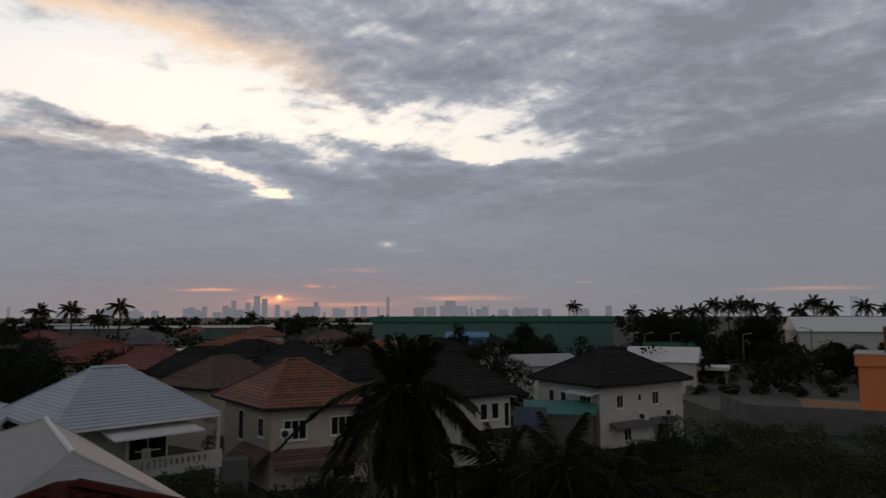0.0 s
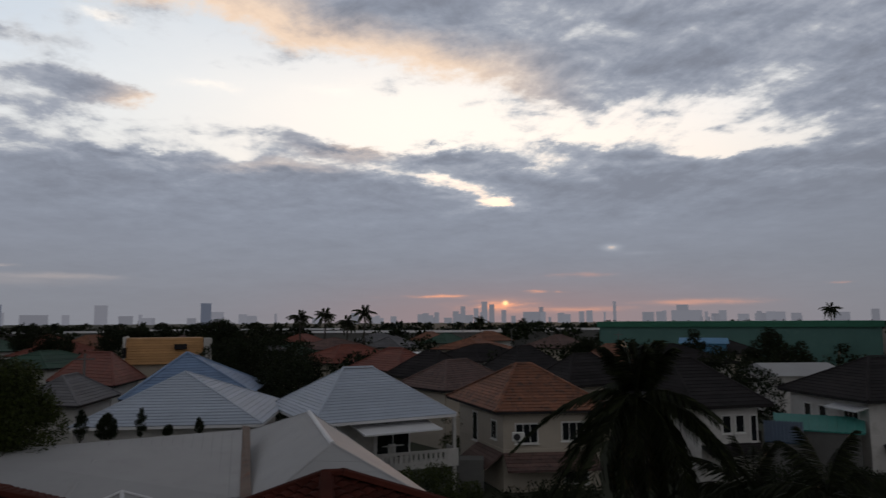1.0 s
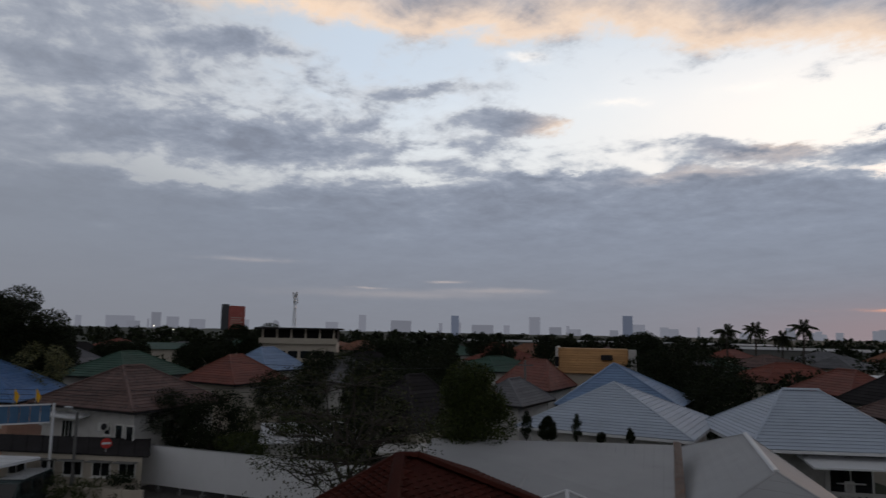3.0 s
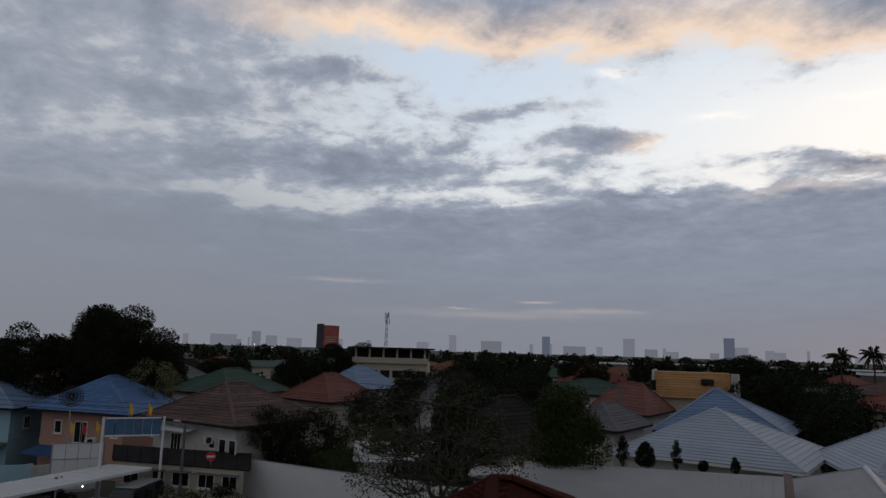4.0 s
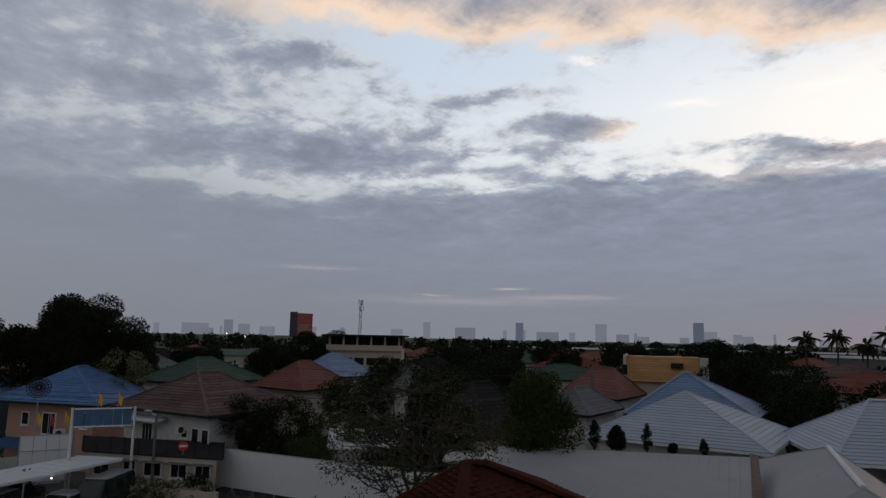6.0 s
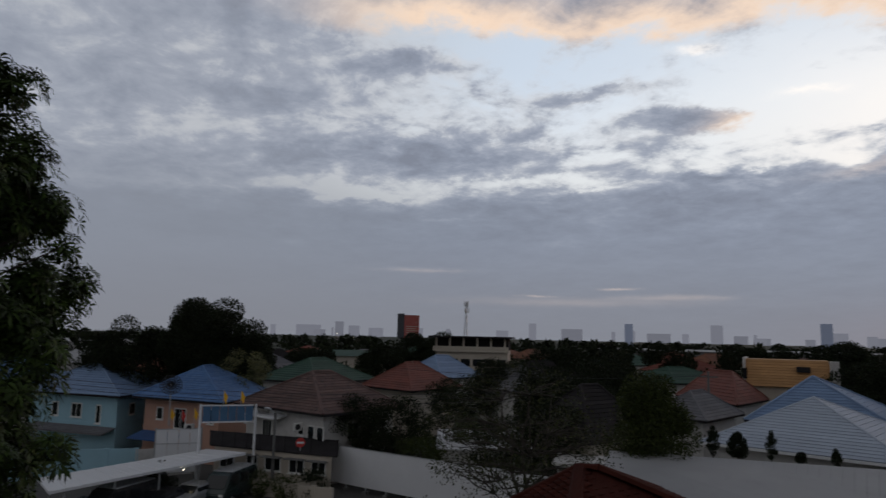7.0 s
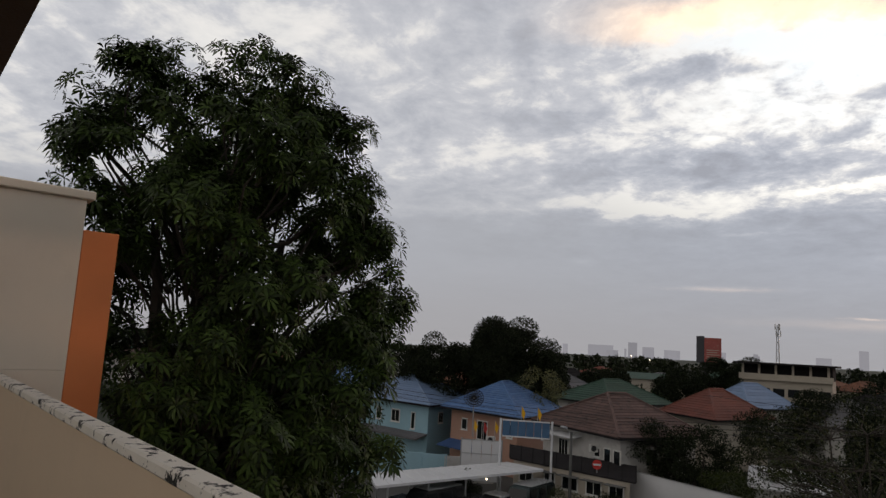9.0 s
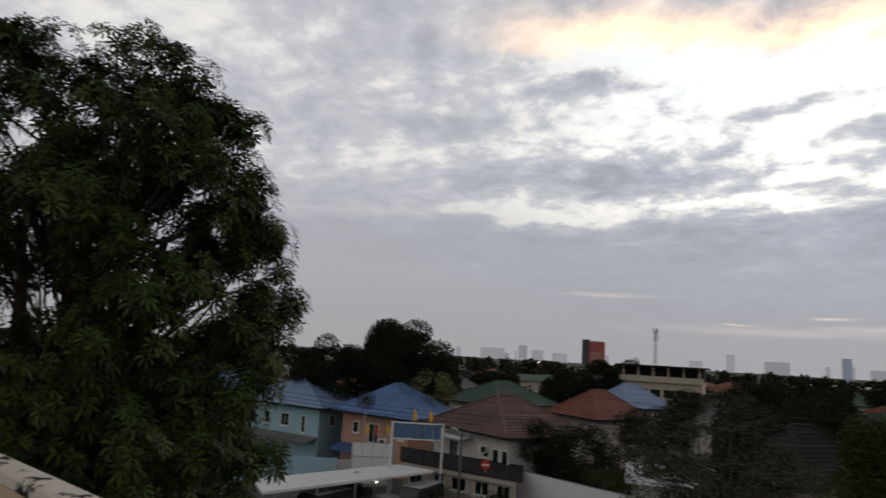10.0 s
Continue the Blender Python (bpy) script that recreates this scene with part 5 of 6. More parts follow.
shed(20.0, 300, 110, 20, 6.5, "long low grey warehouse with a pale roof edge", M_CONCRETE, M_SHEET, rise=0.6)
shed(8.0, 330, 70, 20, 7.0, "long low grey warehouse with a pale roof edge", M_CONCRETE, M_SHEET, rise=0.6)
shed(24.5, 118, 17, 9, 5.1, "low shed with a bright white sheet roof", M_CONCRETE, M_WHITE_SHEET, rise=0.7)
shed(13.5, 122, 9, 8, 5.0, "low shed with a bright white sheet roof", M_CONCRETE, M_WHITE_SHEET, rise=0.6)
shed(49.0, 330, 60, 20, 7.0, "long low grey warehouse", M_CONCRETE, M_SHEET, rise=0.5)
shed(35.0, 420, 120, 30, 6.5, "long low grey warehouse", M_CONCRETE, M_SHEET, rise=0.5)
shed(99.0, 300, 90, 30, 6.5, "long low grey-white warehouse", M_WHITE, M_SHEET, rise=0.8)
shed(96.5, 118, 16, 10, 6.4, "shed with a pale weathered sheet roof", M_WHITE, M_SHEET, rise=1.5)
shed(73.5, 150, 22, 12, 6.8, "shed with a dull green roof", M_CREAM, M_GREEN_TILE, rise=0.9)
shed(-2.0, 140, 8, 8, 7.0, "tall bright blue sheet-clad shed", M_BLUE_PAINT, M_BLUE_PAINT, rise=0.7)
shed(-17.4, 106, 9.5, 10, 4.6, "white shed with a white sheet roof behind the charcoal roof", M_WHITE, M_WHITE_SHEET, rise=1.7, turn=-24)
shed(-9.2, 92, 8, 8, 4.9, "shed with a pale grey sheet roof", M_WHITE, M_SHEET, rise=1.0, turn=20)
shed(-32.0, 160, 26, 24, 8.0, "white factory with a sloping white roof", M_WHITE, M_WHITE_SHEET, rise=2.6, turn=-20)

# ochre-tiled block with a stepped white gable
x, y = pol(40.3, 88)
t = thing("building", x, y, 0, "building with a steep ochre tile roof and white gable strip", "building", turn=40.3)
part("wall", boxes((-4.7, 4.7, 0, 8, 0, 6.6)), M_CREAM, t)
roof = raw("roof", [(-4.7, -0.5, 6.62), (3.9, -0.5, 6.62), (3.9, 1.6, 9.62), (-4.7, 1.6, 9.62), (-4.7, 7, 9.6), (3.9, 7, 9.6)], [(0, 1, 2, 3), (3, 2, 5, 4)], M_OCHRE_TILE, t)
for v, f in course_faces(Vector((-4.7, -0.5, 6.63)), Vector((3.9, -0.5, 6.63)), Vector((3.9, 1.6, 9.6)), Vector((-4.7, 1.6, 9.6)), 10, Vector()):
    raw("tile_course", v, f, M_OCHRE_TILE, roof)
for k in range(4):
    part("gable_panel", boxes((3.95 + 0.22 * k, 4.12 + 0.22 * k, -0.6, 1.8, 5.6, 9.6)), M_WHITE, t)
part("dormer", boxes((0.6, 2.0, 0.2, 1.5, 8.3, 8.9)), M_DARK_TILE, t)
part("gable_wall", boxes((-4.95, -4.72, -0.3, 7.5, 5.5, 9.8)), M_WHITE, t)
part("gable_window", boxes((-4.96, -4.5, -0.36, -0.31, 7.4, 8.6)), M_PANE, t)

# cream apartment block; a charcoal block stands for the shade in its open top storey
x, y = pol(64.6, 150)
t = thing("apartment_block", x, y, 0, "cream three-storey block with a dark overhanging flat roof", "building", turn=58)
part("wall", boxes((-8, 8, 0, 10, 0, 8.6)), M_CREAM, t)
part("parapet", boxes((-8.2, 8.2, -0.6, 0, 8.2, 9.4)), M_CREAM, t)
part("top_storey", boxes((-7.6, 8, 1.5, 10, 8.61, 11.2)), M_DARK_TILE, t)
for k in range(6):
    part("column", boxes((-7.8 + 3.0 * k, -7.4 + 3.0 * k, 0.1, 0.5, 9.4, 11.2)), M_CREAM, t)
part("roof", boxes((-9, 9, -1.5, 10.5, 11.2, 11.6)), M_DARK_TILE, t)
for r in range(2):
    for k in range(6):
        part("window", boxes((-7.3 + 2.6 * k, -5.3 + 2.6 * k, -0.05, 0.1, 1.6 + 3.6 * r, 3.1 + 3.6 * r)), M_PANE, t)

# phone mast and billboard
x, y = pol(65.0, 250)
t = thing("phone_mast", x, y, 0, "slender steel phone mast with panel antennas", "mast")
for a in range(3):
    c, s = math.cos(a * math.tau / 3), math.sin(a * math.tau / 3)
    part("leg", tube(bmesh.new(), (1.0 * c, 1.0 * s, 0), (0.28 * c, 0.28 * s, 24), 0.13, 0.1), M_STEEL, t)
for k in range(10):
    r = 1.0 - 0.72 * k / 10
    bm = bmesh.new()
    p = [(r * math.cos(a * math.tau / 3), r * math.sin(a * math.tau / 3), 2.4 * k) for a in range(3)]
    q = [((r - 0.07) * math.cos(a * math.tau / 3), (r - 0.07) * math.sin(a * math.tau / 3), 2.4 * k + 2.4) for a in range(3)]
    for a in range(3):
        tube(bm, p[a], q[(a + 1) % 3], 0.06, 0.06, 4)
    part("bracing", bm, M_STEEL, t)
for a in range(6):
    part("antenna", boxes((0.65, 0.95, -0.18, 0.18, 20.2 if a % 2 else 22.3, 22.0 if a % 2 else 24.3)), M_WHITE, t).matrix_basis = pose(0, 0, 0, 0, 0, 60 * a)
x, y = pol(69.5, 300)
t = thing("billboard", x, y, 0, "tall billboard with a faded red print and dark side", "billboard", turn=104)
part("panel", boxes((-4.2, 3.6, -0.2, 0.5, 10.6, 20.3)), M_BILL, t)
part("side_panel", boxes((-4.4, -4.2, -0.2, 5.0, 10.2, 20.9)), M_DARK_METAL, t)
for k in (-3, 2.5):
    part("post", boxes((k - 0.3, k + 0.3, 0.52, 1.2, 0, 20)), M_DARK_METAL, t)
for k in range(5):
    part("print_bar", boxes((-3.2, 2.6 - 0.9 * (k % 2), -0.26, -0.2, 11.6 + 0.9 * k, 11.9 + 0.9 * k)), M_CREAM, t)

# palms and single trees against the sky
for i, (az, d, z) in enumerate([(30.4, 170, 13.6), (28.4, 165, 14.0), (26.6, 175, 12.4), (25.2, 160, 14.6), (-10.8, 230, 15.6), (-15.5, 185, 13.4), (-19.0, 190, 13.2), (-17.6, 180, 12.6), (-20.4, 175, 13.6), (-21.6, 186, 15.2), (-22.6, 180, 14.6),
                                (-23.4, 190, 15.6), (-24.2, 180, 14.6), (-25.6, 186, 13.8), (-27.4, 200, 13.6), (-28.4, 180, 15.4), (-29.4, 190, 14.0), (-31.6, 200, 14.6), (-33.0, 190, 13.6), (-34.2, 186, 15.0), (-35.4, 190, 14.0), (-36.8, 186, 14.6), (15.6, 300, 13.0), (12.0, 320, 12.0)]):
    palm(az, d, z - 1.0, 3.2, "far coconut palm standing dark against the sky", 200 + i, 22, 0, 0.2, detail=10, leaf_len=1.1, leaf_w=4.5)
for i, (az, d, top, w) in enumerate([(52.5, 120, 12.2, 4.5), (49.4, 130, 12.0, 6.0), (47.8, 130, 10.6, 5.0), (37.0, 110, 12.6, 9.0), (33.6, 108, 11.4, 10.0), (44.5, 150, 11.4, 5), (42.6, 150, 11.4, 5), (40.8, 150, 11.6, 5.5),
                                     (57.5, 110, 9.6, 12), (72.0, 130, 9.6, 9), (66.8, 180, 11.8, 13), (77.5, 120, 8.8, 10), (81.0, 110, 8.4, 8), (-1.2, 120, 10.4, 4.0), (-6.3, 120, 10.2, 6.5), (-8.0, 112, 9.0, 5.0),
                                     (-18.0, 160, 11.0, 16), (-24.0, 165, 11.0, 14), (-21.0, 150, 8.0, 16), (-26.0, 140, 6.4, 10), (-30.0, 140, 6.2, 9), (-33.0, 134, 6.6, 9), (-20.5, 128, 5.0, 6), (6.5, 110, 8.6, 9), (100, 110, 9.0, 12), (104.0, 90, 8.0, 10)]):
    tree(az, d, top, w, "dark leafy suburban tree", L_DARK, 300 + i, 0.12, 30, 0.45, 40, 0.32)


# ---- overgrown plot, wall and road to the east ----
def undergrowth():
    rng = np.random.default_rng(5)
    cs, rs = [], []
    for k in range(900):
        az = rng.uniform(-46, -9.5)
        d = 21 + 49 * rng.random() ** 0.8
        if (az > -21 and d > 52) or (az > -14 and d > 34):
            continue
        x, y = pol(az, d)
        h = 0.7 + 1.5 * noise.noise((x * 0.12, y * 0.12, 0.0)) + rng.uniform(0, 0.5)
        cs.append((x, y, max(0.15, h)))
        rs.append(rng.uniform(0.6, 1.3))
    v, f = leaf_cloud(rng, cs, rs, 210.0, 0.17, 0.15, 1.6)
    tagged(raw("undergrowth", v, f, L_FIELD), "rank yellow-green creepers and weeds over the plot", "weeds", kind="stuff")


undergrowth()
tree(-19.2, 55, 3.9, 7.0, "creeper-covered bush against the white house", L_DARK, 51, 0.0, 34, 0.24, 44, 0.3, name="shrub")
tree(-6.0, 24.0, 5.0, 5.0, "dark bush below the palms", L_DARK, 52, 0.05, 26, 0.26, 40, 0.32, name="shrub")
tree(-13.5, 23.0, 4.2, 5.0, "dark bush below the palms", L_DARK, 53, 0.05, 26, 0.26, 40, 0.32, name="shrub")
tree(8.5, 30.0, 3.4, 5.0, "dark bush below the palms", L_DARK, 54, 0.05, 26, 0.26, 40, 0.32, name="shrub")
tree(3.0, 27.0, 4.6, 6.0, "dark bush round the foot of the palm", L_DARK, 57, 0.0, 30, 0.26, 40, 0.32, name="shrub")
tree(-1.5, 30.0, 4.4, 5.0, "dark bush round the foot of the palm", L_DARK, 58, 0.0, 26, 0.26, 40, 0.32, name="shrub")
tree(14.5, 33.0, 2.6, 4.5, "dark bush in a back garden", L_DARK, 59, 0.0, 26, 0.26, 40, 0.32, name="shrub")
tree(-11.0, 47.0, 3.0, 7.0, "dark creeper-covered bush on the overgrown plot", L_DARK, 64, 0.0, 34, 0.24, 44, 0.3, name="shrub")
tree(-15.5, 49.0, 3.2, 7.0, "dark creeper-covered bush on the overgrown plot", L_DARK, 65, 0.0, 34, 0.24, 44, 0.3, name="shrub")
tree(-7.0, 43.0, 3.2, 6.0, "dark creeper-covered bush on the overgrown plot", L_DARK, 66, 0.0, 34, 0.24, 44, 0.3, name="shrub")
tree(-1.0, 40.0, 2.8, 7.0, "dark bush in a back garden", L_DARK, 67, 0.0, 34, 0.24, 44, 0.3, name="shrub")
tree(9.0, 40.0, 2.4, 7.0, "dark bush in a back garden", L_DARK, 68, 0.0, 34, 0.24, 44, 0.3, name="shrub")
tree(12.5, 38.0, 2.6, 4.0, "low dark garden shrub", L_DARK, 55, 0.05, 22, 0.26, 40, 0.32, name="shrub")
tree(17.0, 57.0, 5.2, 4.0, "green garden tree between the roofs", L_YELLOW, 56, 0.1, 22, 0.26, 40, 0.32)


def wall_run(name, a, b, h, th, material, label, caps=True, bays=0):
    a, b = Vector((*a, 0)), Vector((*b, 0))
    d = (b - a).normalized()
    n = Vector((-d.y, d.x, 0)) * th / 2
    pts = [(a - n), (b - n), (b + n), (a + n)]
    t = tagged(part(name, prism(bmesh.new(), [(p.x, p.y) for p in pts], 0, h), material), label, "wall", kind="structure")
    if bays:
        for k in range(bays + 1):
            c = a.lerp(b, k / bays)
            bm = bmesh.new()
            box(bm, -0.16, 0.16, -th / 2 - 0.05, th / 2 + 0.05, 0, h + 0.05, Matrix.Translation(c) @ d.to_track_quat("X", "Z").to_matrix().to_4x4())
            part("pier", bm, material, t)
    return t


wall_run("wall_plot", pol(-21.8, 86), pol(-23.6, 76.6), 2.5, 0.2, M_CONCRETE, "stained grey concrete boundary wall", bays=3)
wall_run("wall_plot", pol(-23.75, 76.5), pol(-44, 80), 2.5, 0.2, M_CONCRETE, "stained grey concrete boundary wall", bays=9)
slab("road", [pol(-12, 138), pol(-14, 112), pol(-45, 112), pol(-45, 138)], 0.0, 0.03, M_PAVING, "worn grey asphalt road", "road")
slab("pavement", [pol(-17, 111), pol(-21, 90), pol(-45, 84), pol(-45, 111)], 0.0, 0.12, M_CONCRETE, "pale concrete forecourt beside the road", "pavement")
slab("pavement_paint", [pol(-27, 106), pol(-27.5, 92), pol(-33, 90), pol(-33, 104)], 0.124, 0.14, M_OCHRE_TILE, "orange painted forecourt strip", "pavement")
x, y = pol(-30.9, 92)
t = thing("building", x, y, 0, "flat-roofed building painted bright orange", "building", turn=-33)
part("wall", boxes((0, 9, 0, 8, 0, 6.2)), M_ORANGE, t)
part("cornice", boxes((-0.3, 9.3, -0.3, 8.3, 5.6, 6.9)), M_ORANGE, t)
part("roof", boxes((-0.4, 9.4, -0.4, 8.4, 6.9, 7.05)), M_WHITE, t)
part("upper_box", boxes((2.6, 8.0, 2, 6, 7.05, 10.0)), M_RED_TILE, t)


def street_lamp(az, d, h, label, arm=1.2, turn=0.0):
    x, y = pol(az, d)
    t = thing("street_lamp", x, y, 0, label, "street lamp", "poles", turn=turn)
    part("pole", tube(bmesh.new(), (0, 0, 0), (0, 0, h), 0.13, 0.09, 9), M_CONCRETE, t)
    part("arm", tube(bmesh.new(), (0, 0, h - 0.1), (arm, 0, h + 0.2), 0.05, 0.04, 6), M_STEEL, t)
    part("lamp_head", boxes((arm - 0.1, arm + 0.6, -0.14, 0.14, h + 0.12, h + 0.28), bevel=0.04), M_STEEL, t)


for i, (az, d, w) in enumerate(((-20.0, 106, 3.2), (-22.4, 108, 2.6), (-24.6, 110, 3.4), (-27.0, 109, 2.8), (-29.4, 111, 3.4), (-22.0, 124, 5.0), (-25.0, 125, 5.5), (-28.6, 124, 5.0), (-31.8, 125, 5.5), (-18.6, 124, 4.5))):
    tree(az, d, 1.5 if d < 120 else 2.4, w, "clipped dark hedge bush beside the road", L_DARK, 400 + i, 0.0, 20, 0.3, 40, 0.34, name="shrub", group="roadside bushes")
street_lamp(-28.1, 120, 9.2, "concrete street pole with a short steel arm", turn=180)
for az in (-15.2, -16.3, -18.3, -20.9, -23.5, -26.2):
    street_lamp(az, 146, 7.6, "pale street lamp along the road")
for az, d, h in ((9.0, 190, 9.5), (13.0, 190, 9.5), (17.0, 200, 9.5), (4.4, 150, 9.0), (46.0, 74, 8.6)):
    x, y = pol(az, d)
    t = thing("power_pole", x, y, 0, "concrete power pole with a crossarm", "pole", "poles", turn=az)
    part("pole", tube(bmesh.new(), (0, 0, 0), (0, 0, h), 0.16, 0.1, 8), M_CONCRETE, t)
    part("crossarm", boxes((-0.9, 0.9, -0.06, 0.06, h - 0.6, h - 0.48)), M_CONCRETE, t)
for az in (-17.2, -19.0):
    x, y = pol(az, 140)
    t = thing("road_sign", x, y, 0, "green overhead road sign on steel posts", "sign", "signs", turn=az)
    part("panel", boxes((-2.6, 2.6, -0.1, 0.1, 4.8, 6.2)), M_GREEN_DARK, t)
    for k in (-2.3, 2.3):
        part("post", tube(bmesh.new(), (k, 0.2, 0), (k, 0.2, 6.2), 0.09, 0.09), M_STEEL, t)
x, y = pol(-20.6, 110)
t = thing("canopy", x, y, 0, "flat white forecourt canopy on posts", "canopy", turn=-24)
part("roof_slab", boxes((-3.5, 3.5, 0, 6, 3.2, 3.7), bevel=0.06), M_WHITE_SHEET, t)
for k in (-3, 3):
    for j in (0.6, 5.4):
        part("post", tube(bmesh.new(), (k, j, 0), (k, j, 3.2), 0.08, 0.08), M_STEEL, t)

# lean-to sheds between the two dark-roofed houses
def lean_to(az0, az1, d0, d1, z0, z1, material, label, wall_m, skew=0.0):
    """A single-pitch shed between two azimuths; its end at az1 stands nearer by skew."""
    a, b = pol(az0, d0), pol(az1, d0 - skew)
    c, e = pol(az1, d1 - skew), pol(az0, d1)
    o = Vector((*a, 0))
    t = thing("lean_to", o.x, o.y, 0, label, "shed", "sheds")
    pts = [Vector((*a, z0)) - o, Vector((*b, z0)) - o, Vector((*c, z1)) - o, Vector((*e, z1)) - o]
    dn = Vector((0, 0, 0.1))
    raw("roof", [tuple(p) for p in pts] + [tuple(p - dn) for p in pts], [(0, 1, 2, 3), (7, 6, 5, 4), (1, 0, 4, 5), (2, 1, 5, 6), (3, 2, 6, 7), (0, 3, 7, 4)], material, t)
    for k in range(11):
        p, q = pts[0].lerp(pts[1], k / 10), pts[3].lerp(pts[2], k / 10)
        ridge_cap(p + Vector((0, 0, 0.005)), q + Vector((0, 0, 0.005)), Vector(), 0.06, 0.05, material, t).name = "rib"
    m = sum(pts, Vector()) / 4
    part("wall", prism(bmesh.new(), [(p.x + (m.x - p.x) * 0.08, p.y + (m.y - p.y) * 0.08) for p in pts], 0, min(z0, z1) - 0.12), wall_m, t)
    return t, [Vector((p.x + (m.x - p.x) * 0.08, p.y + (m.y - p.y) * 0.08, 0)) for p in pts]


lean_to(-6.6, -12.3, 58.5, 62.5, 3.35, 4.0, M_TURQ, "lean-to with a turquoise sheet roof", M_CONCRETE)
lean_to(-5.9, -8.4, 55.0, 58.3, 2.9, 3.9, M_DULL_BLUE, "lean-to with dull blue roofing", M_CONCRETE)


# ---- the street to the west ----
slab("road", [pol(100, 46), pol(72, 38), pol(62, 38), pol(70, 60), pol(80, 66), pol(98, 66)], 0.0, 0.025, M_PAVING, "worn grey asphalt street and parking yard", "road")


def carport():
    o = Vector((*pol(90, 49), 0))
    t = thing("carport", o.x, o.y, 0, "long white sheet carport roof on steel posts", "carport")
    pts = [Vector(pol(95.6, 44.5, 2.6)), Vector(pol(82.3, 53.5, 2.75)), Vector(pol(85.3, 56.5, 2.6)), Vector(pol(96.4, 49.5, 2.45))]
    dn = Vector((0, 0, 0.16))
    roof = raw("roof", [tuple(p - o) for p in pts] + [tuple(p - o - dn) for p in pts], [(0, 1, 2, 3), (7, 6, 5, 4), (1, 0, 4, 5), (2, 1, 5, 6), (3, 2, 6, 7), (0, 3, 7, 4)], M_WHITE_SHEET, t)
    for k in range(15):
        p, q = pts[0].lerp(pts[1], k / 14), pts[3].lerp(pts[2], k / 14)
        ridge_cap(p, q, o, 0.05, 0.04, M_WHITE_SHEET, roof).name = "rib"
    for k in range(5):
        for a, b in ((0, 1), (3, 2)):
            p = pts[a].lerp(pts[b], 0.04 + 0.23 * k) - o
            p = p + (Vector((0, 0, p.z)) - p) * 0.06
            part("post", tube(bmesh.new(), (p.x, p.y, 0), (p.x, p.y, 2.44), 0.06, 0.06), M_STEEL, t)
    p = pts[0].lerp(pts[1], 0.62) - o
    part("tube_lamp", boxes((p.x - 0.14, p.x + 0.14, p.y - 0.03, p.y + 0.03, 2.38, 2.43)), M_LAMP, t, "lit white tube lamp")


carport()


def vehicle(az, d, turn, body_m, label, van=False, name="car"):
    """A parked car or van, nose along +X."""
    x, y = pol(az, d)
    t = thing(name, x, y, 0.03, label, "van" if van else "car", "parked vehicles", turn=turn)
    if van:
        prof = [(-2.4, 0.35), (2.3, 0.35), (2.42, 0.75), (2.2, 1.05), (1.55, 1.85), (1.1, 2.02), (-2.1, 2.02), (-2.4, 1.8)]
        win = [(1.02, 1.12, 1.92), (-0.35, 1.12, 1.86), (-1.6, 1.12, 1.86)]
    else:
        prof = [(-2.1, 0.3), (2.1, 0.3), (2.15, 0.65), (1.9, 0.85), (0.95, 0.98), (0.3, 1.42), (-1.0, 1.45), (-1.75, 1.0), (-2.15, 0.95)]
        win = [(0.2, 1.0, 1.36), (-0.65, 1.0, 1.38)]
    hw = 0.86
    bm = bmesh.new()
    ls = [bm.verts.new((px, -hw * (0.9 if pz > 1.2 else 1), pz)) for px, pz in prof]
    rs = [bm.verts.new((px, hw * (0.9 if pz > 1.2 else 1), pz)) for px, pz in prof]
    n = len(prof)
    for i in range(n):
        bm.faces.new((ls[i], rs[i], rs[(i + 1) % n], ls[(i + 1) % n]))
    bm.faces.new(ls)
    bm.faces.new(rs[::-1])
    bmesh.ops.recalc_face_normals(bm, faces=bm.faces)
    bmesh.ops.bevel(bm, geom=list(bm.edges), offset=0.06, segments=2, affect="EDGES")
    part("body", bm, body_m, t)
    for side in (-1, 1):
        for wx, z0, z1 in win:
            part("side_window", boxes((wx - 0.5, wx + 0.42, side * hw * 0.95 - 0.03, side * hw * 0.95 + 0.03, z0, z1 - 0.05), bevel=0.01), M_PANE, t)
    i = 3 if van else 4
    (ax, az_), (bx, bz) = prof[i], prof[i + 1]
    v = [(ax + 0.02, -0.72, az_ + 0.06), (ax + 0.02, 0.72, az_ + 0.06), (bx + 0.05, 0.66, bz - 0.04), (bx + 0.05, -0.66, bz - 0.04)]
    raw("windscreen", v + [(a - 0.08, b, c) for a, b, c in v], [(0, 1, 2, 3), (7, 6, 5, 4), (1, 0, 4, 5), (2, 1, 5, 6), (3, 2, 6, 7), (0, 3, 7, 4)], M_PANE, t)
    for wx in (-1.4, 1.4):
        for side in (-1, 1):
            bm = bmesh.new()
            bmesh.ops.create_cone(bm, cap_ends=True, segments=18, radius1=0.32, radius2=0.32, depth=0.2, matrix=pose(wx, side * 0.8, 0.32, 90, 0, 0))
            w = part("wheel", bm, M_TYRE, t)
            bm = bmesh.new()
            bmesh.ops.create_cone(bm, cap_ends=True, segments=14, radius1=0.19, radius2=0.16, depth=0.04, matrix=pose(wx, side * 0.91, 0.32, 90, 0, 0))
            part("rim", bm, M_STEEL, w)
    for side in (-1, 1):
        part("headlight", boxes((prof[2][0] - 0.18, prof[2][0] + 0.02, side * 0.62 - 0.16, side * 0.62 + 0.16, 0.62, 0.78), bevel=0.02), M_FRAME, t)
    part("bumper", boxes((prof[1][0] - 0.1, prof[1][0] + 0.12, -0.8, 0.8, 0.3, 0.5), bevel=0.04), body_m, t)
